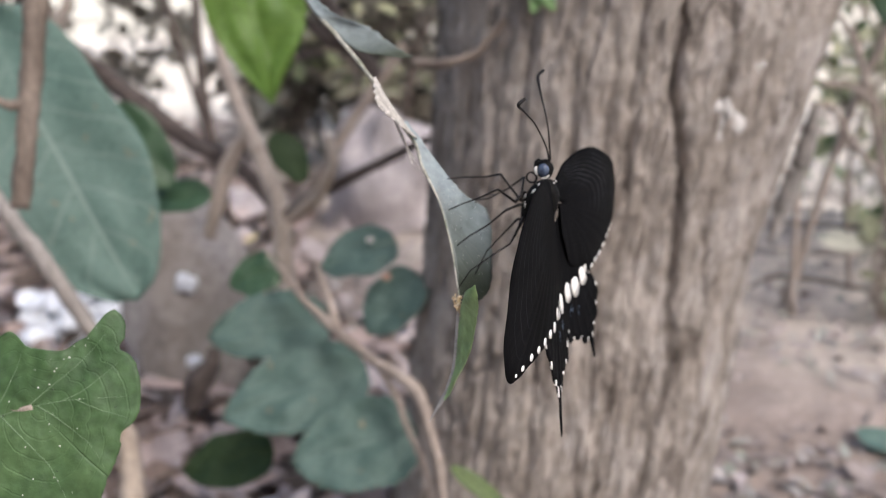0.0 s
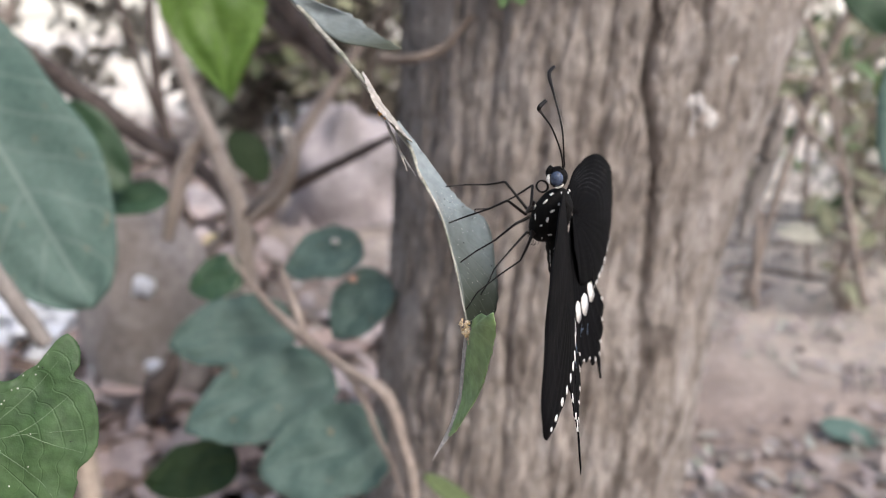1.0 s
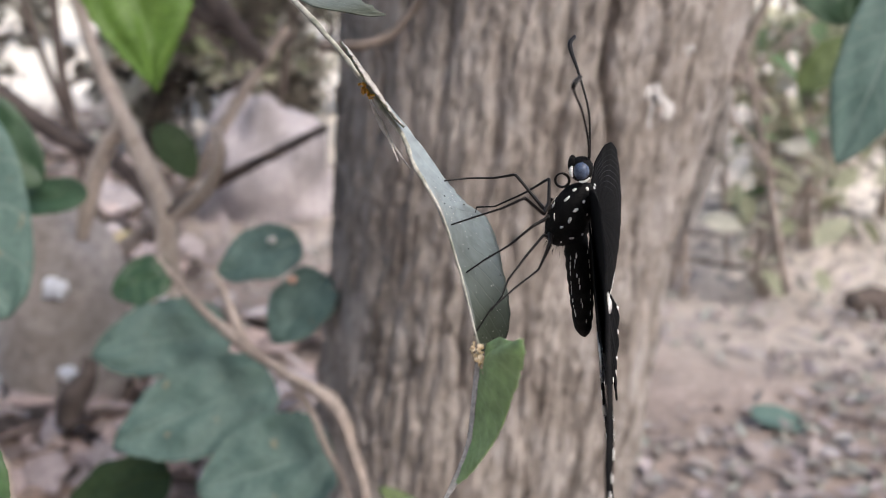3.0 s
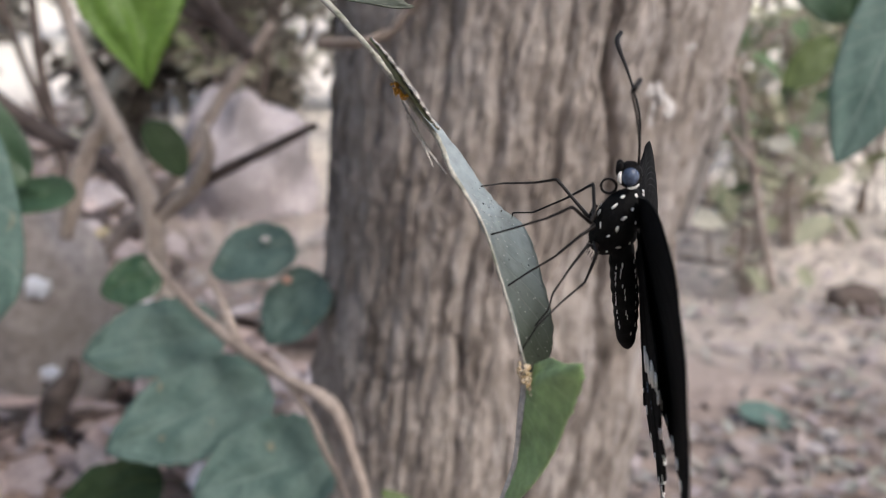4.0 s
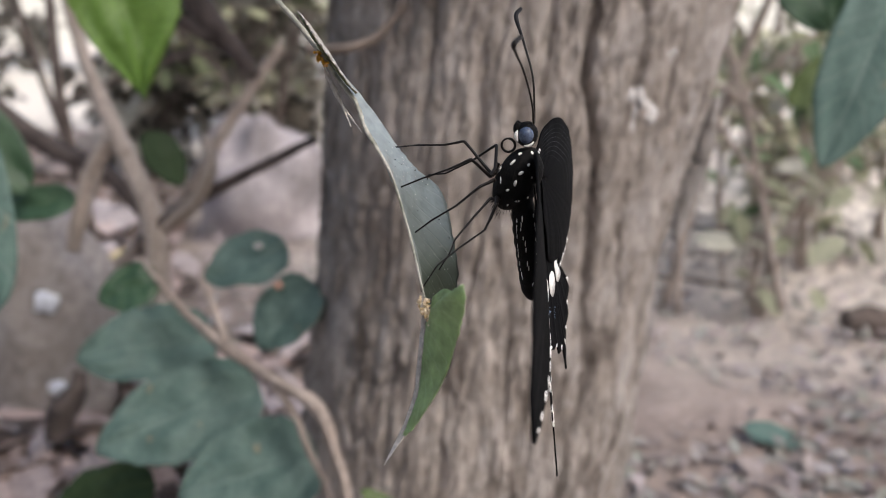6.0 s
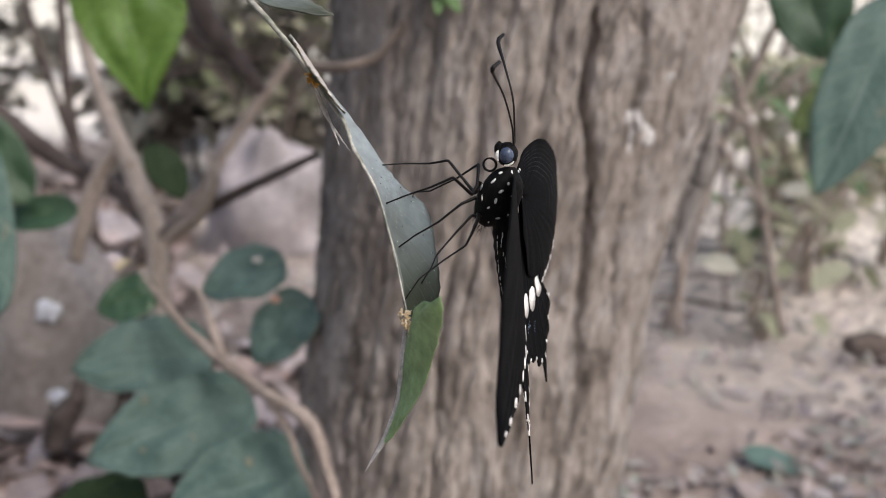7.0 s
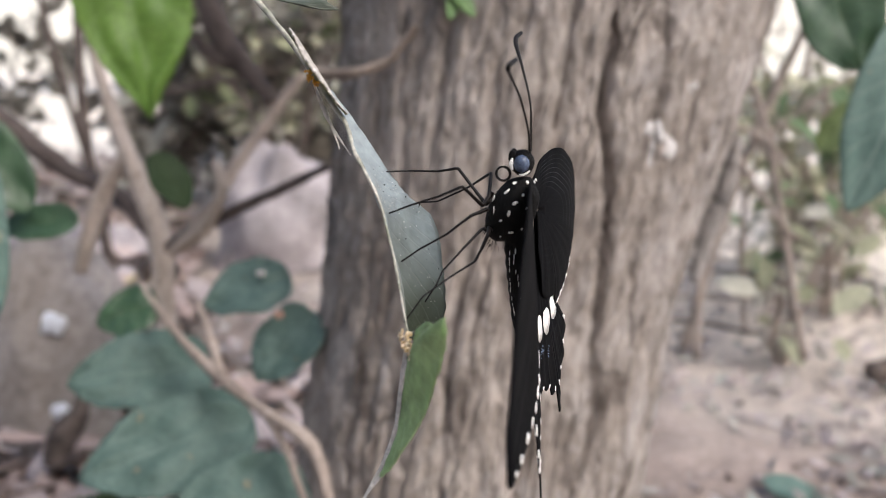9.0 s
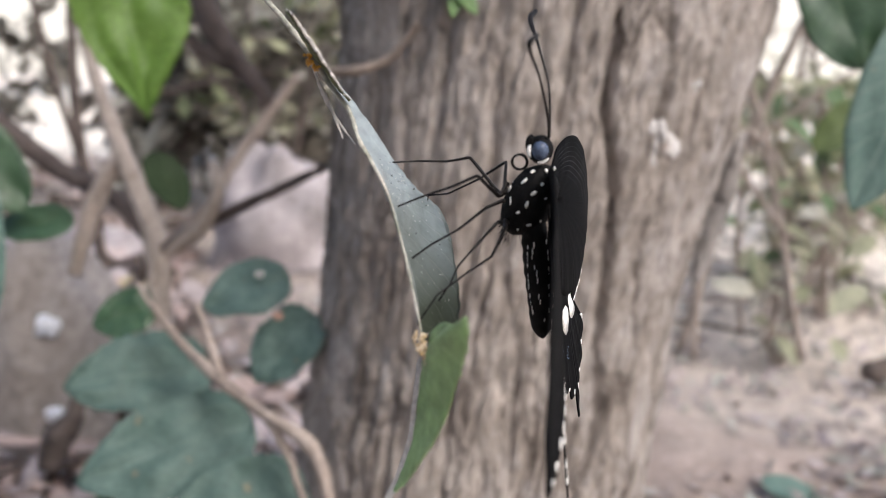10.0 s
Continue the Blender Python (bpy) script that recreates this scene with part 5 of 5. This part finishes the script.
def build_shrub(name, at, height, stems, leaves, spread, seed, label, leaf_size=0.03, material=None, wood=None):
    """A loose bush: bent stems from one foot, each with side shoots and scattered leaves."""
    rng = random.Random(seed)
    e = thing(name, (at[0], at[1], 0), label, "shrub", "undergrowth")
    tips = []
    for k in range(stems):
        a = rng.uniform(0, 6.28)
        d = rng.uniform(0.2, 1.0) * spread
        bend = rng.uniform(-0.4, 0.4)
        p = [Vector((0.03 * math.cos(a), 0.03 * math.sin(a), -0.02))]
        for q in (0.35, 0.7, 1.0):
            b = a + bend * q
            p.append(Vector((d * q ** 1.4 * math.cos(b) + rng.uniform(-0.03, 0.03), d * q ** 1.4 * math.sin(b) + rng.uniform(-0.03, 0.03), height * q * rng.uniform(0.75, 1.05))))
        r = rng.uniform(0.003, 0.0065)
        bm = tube(p, [r, r * 0.85, r * 0.6, r * 0.3], 18, 7, 0.2, k)
        c = spline(p, 12)
        for j in range(3, 12, 2):
            q = Vector(c[j])
            w = q + Vector((rng.uniform(-1, 1), rng.uniform(-1, 1), rng.uniform(-0.2, 0.9))) * 0.22 * height
            m = q.lerp(w, 0.5) + Vector((rng.uniform(-1, 1), rng.uniform(-1, 1), rng.uniform(-1, 1))) * 0.04
            tube([q, m, w], [r * 0.45, r * 0.35, r * 0.2], 9, 5, 0.2, j, bm)
            tips += [q, m, w, m.lerp(w, 0.5)]
        part("stem", bm, wood or DARK_TWIG, e)
    verts, faces = [], []
    for _ in range(leaves):
        c = rng.choice(tips) + Vector((rng.gauss(0, 0.035), rng.gauss(0, 0.035), rng.gauss(0, 0.035)))
        L = leaf_size * rng.uniform(0.6, 1.4)
        m = Matrix.Translation(c) @ Euler((rng.uniform(-1, 1), rng.uniform(-1, 1), rng.uniform(0, 6.28))).to_matrix().to_4x4()
        k = len(verts)
        for u, v, h in ((-1, 0, 0), (-0.35, -0.5, 0.1), (-0.35, 0.5, 0.1), (0.35, -0.45, 0.08), (0.35, 0.45, 0.08), (1, 0, -0.15), (-0.35, 0, 0), (0.35, 0, 0)):
            verts.append(m @ Vector((u * L, v * L, h * L)))
        for f in ((0, 1, 6), (0, 6, 2), (1, 3, 7, 6), (6, 7, 4, 2), (3, 5, 7), (7, 5, 4)):
            faces.append([k + q for q in f])
    if leaves:
        me = bpy.data.meshes.new("foliage")
        me.from_pydata(verts, [], faces)
        me.materials.append(material or SHRUB)
        ob = new("foliage", me)
        ob.parent = e
        tagged(ob, kind="stuff")
    return e


def build_boulder():
    p = Vector((-0.125, 1.95, 0.0))
    e = thing("boulder", (p.x, p.y, 0), "pale lilac-grey boulder half hidden behind thin stems", "stone")
    part("body", blob((0, 0, 0.06), (0.14, 0.10, 0.20), 28, 36, 0.3, 11), BOULDER, e)
    e = thing("flat_stone", (-0.52, 1.92, 0), "low lilac-grey flat stone lying in the litter", "stone")
    part("body", blob((0, 0, 0.02), (0.17, 0.10, 0.055), 20, 30, 0.3, 5), BOULDER, e)


build_stone()
build_boulder()
leaf("hanging_leaf", (0.5529, 0.9383, 0.3937), (0.4994, 0.9339, 0.3439), (0.1, -0.9, 0.3), 0.042, OLIVE_LEAF, "olive green leaf hanging beyond the trunk", "hanging leaves", seed=66)
build_paper((-0.3270, 0.9456, 0.0791), (0.05, 0.13), 3, "crumpled bluish white paper on the ground beside a stone")
build_paper((-0.4755, 1.0385, 0.0382), (0.10, 0.10), 7, "crumpled white paper lying in leaf litter")
build_paper((-0.4226, 1.1186, 0.0014), (0.10, 0.13), 11, "crumpled bluish white paper scrap under leaves")
stick("dark_hook", [(-0.2574, 0.8336, 0.0432), (-0.2505, 0.8399, 0.0684), (-0.2378, 0.8441, 0.0852), (-0.2343, 0.8490, 0.1048)], [0.010, 0.014, 0.010, 0.006], DARK_TWIG, "short dark rotten twig in front of a stone", "twig", seed=21)
stick("rust_branch", [(-0.1317, 0.8926, 0.4894), (-0.1110, 0.8787, 0.4348), (-0.0879, 0.8696, 0.4053), (-0.0623, 0.8602, 0.3760)], [0.011, 0.012, 0.009, 0.006], DARK_TWIG, "dark red-brown dead branch among stems", "branch", seed=22, side=[([(-0.0879, 0.8696, 0.4053), (-0.1134, 0.8749, 0.4146), (-0.1338, 0.8805, 0.4290)], [0.008, 0.007, 0.004])])
stick("dead_stub", [(0.8551, 1.1979, -0.0517), (0.8183, 1.1947, -0.0036), (0.7585, 1.1768, 0.0136)], [0.024, 0.028, 0.014], DARK_TWIG, "dark rotten wood stub lying in the litter", "wood", seed=23)

leaf("fallen_leaf", (-0.385, 1.66, 0.022), (-0.335, 1.67, 0.024), (0.0, -0.5, 1.0), 0.03, YELLOW_LEAF, "pale yellow fallen leaf on the litter", "fallen leaves", seed=73)
leaf("fallen_leaf", (0.4220, 0.8278, 0.0184), (0.4867, 0.8135, 0.0052), (0.0, -0.35, 1.0), 0.036, DULL, "pale blue-green fallen leaf lying on the litter", "fallen leaves", seed=71)
stick("pale_stick", [(0.5059, 0.7887, 0.0031), (0.4941, 0.7448, -0.0116), (0.4819, 0.6903, -0.0269)], [0.007, 0.009, 0.009], STAKE, "pale dead stick lying on the litter", "stick", seed=72)
rng = random.Random(33)
for k in range(9):
    x, y = rng.uniform(0.35, 1.1), rng.uniform(0.95, 2.2)
    a, L = rng.uniform(0, 6.28), rng.uniform(0.08, 0.28)
    d = Vector((math.cos(a), math.sin(a), 0)) * L
    p = Vector((x, y, 0.022))
    stick("fallen_twig", [p - d, p + Vector((0.01, 0.01, 0.012)), p + d * 0.6 + Vector((0, 0, 0.02)), p + d], [0.003, 0.004, 0.0035, 0.002], (DARK_TWIG, TWIG)[k % 2], "thin dead twig lying on the litter", "twig", "fallen twigs", seed=80 + k, count=16)

# thin stems of the undergrowth, left and right of the trunk
rng = random.Random(12)
for k in range(36):
    y = rng.uniform(1.15, 3.4)
    x = -y * rng.uniform(0.02, 0.56) if k < 19 else y * rng.uniform(0.40, 0.78)
    if k < 19 and -0.42 < x / y < -0.24:
        x -= 0.22 * y
    if k < 19 and x / y > -0.19:
        y += 1.6
    h = rng.uniform(0.7, 1.8)
    lean, tw = rng.uniform(-0.35, 0.35), rng.uniform(-0.1, 0.1)
    r = rng.uniform(0.005, 0.016) * (0.55 if k >= 19 else 1)
    pts = [(x, y, -0.02), (x + lean * 0.3 * h + tw * 0.3, y + tw, 0.33 * h), (x + lean * 0.65 * h - tw * 0.3, y - tw, 0.66 * h), (x + lean * h, y + tw, h)]
    c = spline(pts, 10)
    side = []
    for j in (3, 5, 6, 8):
        q = Vector(c[j])
        w = q + Vector((rng.uniform(-0.35, 0.35), rng.uniform(-0.2, 0.2), rng.uniform(0.0, 0.3)))
        side.append(([q, q.lerp(w, 0.5) + Vector((0, 0, rng.uniform(-0.05, 0.05))), w], [r * 0.5, r * 0.4, r * 0.2]))
    stick("undergrowth_stem", pts, [r, r * 0.9, r * 0.75, r * 0.5], (TWIG, VINE, TWIG if k >= 19 else DARK_TWIG)[k % 3], ("grey-brown thin stem rising from the litter", "pale thin stem rising from the litter", "dark thin stem rising from the litter")[k % 3], "stem", "undergrowth stems", side, 0.2, k, 24)

OLIVE = island_mat("olive_leaves", [(0.0, (0.10, 0.12, 0.06)), (0.3, (0.24, 0.26, 0.15)), (0.65, (0.42, 0.42, 0.28)), (1.0, (0.60, 0.58, 0.44))], 0.6, 0.3)
PALE_OLIVE = island_mat("pale_olive_leaves", [(0.0, (0.24, 0.25, 0.16)), (0.4, (0.42, 0.43, 0.30)), (0.75, (0.56, 0.55, 0.43)), (1.0, (0.68, 0.65, 0.56))], 0.6, 0.4)
BROWNISH = island_mat("withered_leaves", [(0.0, (0.08, 0.07, 0.055)), (0.4, (0.20, 0.18, 0.15)), (0.75, (0.33, 0.31, 0.27)), (1.0, (0.45, 0.44, 0.38))], 0.7, 0.2)
for at, h, st, lv, sp, sd, mt, lb in (
        ((0.95, 1.75), 0.46, 8, 300, 0.45, 31, OLIVE, "loose olive bush with thin curved stems"), ((1.45, 2.4), 0.40, 9, 500, 0.6, 32, OLIVE, "pale olive bush at the edge of a clearing"), ((0.72, 1.45), 0.5, 5, 60, 0.3, 33, SHRUB, "thin bush with few green leaves"),
        ((0.92, 1.55), 0.40, 5, 80, 0.34, 48, PALE_OLIVE, "low pale olive bush growing in the litter"), ((0.66, 1.30), 0.26, 4, 40, 0.22, 49, PALE_OLIVE, "low pale olive seedling bush beside the trunk"), ((1.2, 1.7), 0.44, 5, 80, 0.36, 50, PALE_OLIVE, "low pale olive bush growing in the litter"),
        ((-0.12, 2.75), 0.62, 9, 600, 0.4, 44, BROWNISH, "low withered bush behind the trunk"), ((-0.5, 2.75), 0.55, 8, 450, 0.4, 45, BROWNISH, "low withered bush among thin stems"),
        ((-0.45, 3.9), 0.8, 10, 700, 0.5, 41, BROWNISH, "dense grey-brown bush before the clearing"), ((-0.25, 4.3), 0.8, 10, 800, 0.6, 42, BROWNISH, "dense grey-brown bush before the clearing"), ((0.3, 3.9), 0.8, 9, 700, 0.6, 43, BROWNISH, "dense grey-brown bush behind the trunk"),
        ((-1.25, 3.4), 0.5, 7, 120, 0.4, 46, BROWNISH, "thin withered bush before the clearing"), ((-2.2, 4.6), 0.8, 8, 200, 0.6, 47, OLIVE, "sparse olive bush in the clearing"),
        ((2.3, 3.6), 0.45, 8, 400, 0.9, 34, SHRUB, "green bush at the edge of a clearing"), ((-1.05, 2.0), 0.7, 6, 160, 0.28, 35, SHRUB, "thin green bush behind fallen branches"), ((-0.15, 2.3), 0.95, 8, 240, 0.5, 36, OLIVE, "grey olive bush behind the trunk"),
        ((-1.75, 2.7), 0.6, 6, 200, 0.5, 37, SHRUB, "low green bush beside thin stems"), ((-0.5, 3.3), 1.2, 8, 320, 0.6, 38, OLIVE, "olive bush in the undergrowth"), ((0.35, 3.0), 1.0, 7, 300, 0.6, 39, SHRUB, "green bush behind the trunk")):
    build_shrub("bush", at, h, st, lv, sp, sd, lb, 0.045 if mt is BROWNISH else 0.028, mt, DARK_TWIG if at[0] < 0.5 else TWIG)


# unseen dense bushes on the left and behind, added to block light from there
for at, h, sd in (((-1.0, -0.45), 1.8, 52), ((-0.8, -1.0), 1.7, 53)):
    build_shrub("bush", at, h, 9, 2600, 0.34, sd, "unseen tall dense green bush added to block light", 0.06, SHRUB)


def far_tree(x, y, h, r, seed):
    rng = random.Random(seed)
    e = thing("far_tree", (x, y, 0), "distant grey-trunked tree with a loose green crown", "tree", "distant trees")
    part("trunk", tube([(0, 0, -0.05), (rng.uniform(-0.1, 0.1), 0, h * 0.35), (rng.uniform(-0.3, 0.3), 0, h * 0.8)], [r, r * 0.8, r * 0.4], 20, 12, 0.2, seed), BARK, e)
    verts, faces = [], []
    for _ in range(1500):
        a, q = rng.uniform(0, 6.28), rng.random() ** 0.5
        c = Vector((math.cos(a) * q * h * 0.34, math.sin(a) * q * h * 0.34, h * (0.7 + 0.26 * rng.uniform(-1, 1) * (1 - q * 0.5)))) + Vector((rng.gauss(0, 0.15), rng.gauss(0, 0.15), rng.gauss(0, 0.15)))
        m = Matrix.Translation(c) @ Euler((rng.uniform(-1, 1), rng.uniform(-1, 1), rng.uniform(0, 6.28))).to_matrix().to_4x4()
        k = len(verts)
        verts += [m @ Vector(v) * 1.0 for v in ((-0.16, 0, 0), (0, -0.07, 0.02), (0.16, 0, -0.02), (0, 0.07, 0.02))]
        faces.append((k, k + 1, k + 2, k + 3))
    me = bpy.data.meshes.new("crown")
    me.from_pydata(verts, [], faces)
    me.materials.append(SHRUB)
    ob = new("crown", me)
    ob.parent = e
    return e


for x, y, h, r, sd in ((-7.2, 10, 6, 0.16, 1), (-1.6, 12, 7, 0.2, 2), (1.8, 11, 6, 0.15, 3), (10.5, 10.5, 6.5, 0.18, 4), (13.5, 13, 7, 0.2, 5), (-8, 13, 7, 0.2, 6), (3.6, 14, 7, 0.18, 7)):
    far_tree(x, y, h, r, sd)


def motions():
    """The leaf with its rider sways a little in the air."""
    sway = [
        (0, -0.0002, 0.0015, 0.0005, -1.03, -0.97, -1.91),
        (0.5, 0.0018, -0.0005, 0.0004, 0.25, -0.87, -1.99),
        (1, 0.0024, -0.0038, 0.0008, -0.16, -0.01, 0.36),
        (1.5, 0.0004, -0.0037, 0.0018, -0.61, -0.57, -0.53),
        (2, 0.0006, -0.0035, 0.0016, -0.51, -0.31, 0.28),
        (2.5, -0.0003, -0.0048, 0.0020, -0.46, 0.10, -0.24),
        (4, -0.0040, -0.0099, 0.0034, 1.69, -0.51, -0.02),
        (4.5, -0.0046, -0.0090, 0.0023, -0.11, 0.70, 0.08),
        (5, -0.0043, -0.0071, 0.0021, 0.09, 0.84, 0.40),
        (5.5, -0.0028, -0.0044, 0.0000, 0.17, 0.76, 0.55),
        (7, 0.0007, 0.0005, 0.0003, -0.11, 0.18, 1.06),
        (7.5, 0.0008, 0.0028, -0.0017, 0.38, 0.46, 1.05),
        (8, 0.0008, 0.0027, -0.0013, 0.11, -0.04, 1.65),
        (8.5, 0.0027, 0.0058, -0.0022, 0.55, 0.41, 2.25),
        (9, 0.0028, 0.0069, -0.0027, 0.27, 0.69, 1.01),
        (9.5, 0.0015, 0.0048, -0.0024, 0.08, 0.59, 1.67),
        (10, 0.0009, 0.0022, -0.0014, -0.19, 0.08, 1.79),
    ]
    hub = Matrix.Translation(PIVOT)
    for ob in (butterfly, torn_leaf, droppings, amber):
        rest = ob.matrix_world.copy() if ob.matrix_world != Matrix() else ob.matrix_basis.copy()
        walk(ob, [(t, hub @ pose(*r) @ hub.inverted() @ rest) for t, *r in sway])
    # the near leaf is blown aside
    rest = chewed_leaf.matrix_basis.copy()
    walk(chewed_leaf, [(t, Matrix.Translation((x, 0, z)) @ rest) for t, x, z in ((0, 0, 0), (1, 0, 0), (1.5, -0.0018, 0), (2.5, -0.0030, 0), (4, -0.012, -0.002), (10, -0.012, -0.002))])
    # the forewings lift and swing a little about their roots
    flap = [(0, 0.78, -3.37), (0.5, 1.2, -1.65), (1, 0.9, -0.4), (1.5, 0.59, 0.65), (2, 0.9, 1.2), (2.5, 1.2, 1.68), (4, 2.6, 3.2), (4.5, 2.5, 3.2), (5, 2.44, 3.08), (5.5, 1.6, 2.6), (7, 0.2, 1.65), (7.5, 0.32, 1.08), (8, -0.92, 2.22), (8.5, -0.22, 0.9), (9, 0.68, 1.22), (9.5, 0.62, -0.4), (10, 0.77, 0.22)]
    walk(left_forewing, [(t, pose(0, 0, 0, 0, lift, swing)) for t, lift, swing in flap])
    flap = [(0, 0.0, 2.47), (0.5, 0.0, 1.4), (1, 0.1, 0.5), (1.5, 0.2, 0.0), (2.5, 0.31, -0.33), (5, 0.1, -0.4), (7, -0.3, -0.5), (8, -0.77, -0.79), (8.5, -0.4, -0.6), (9.5, 0.11, -0.36), (10, 0.1, -0.3)]
    walk(right_forewing, [(t, pose(0, 0, 0, 0, lift, swing)) for t, lift, swing in flap])


motions()
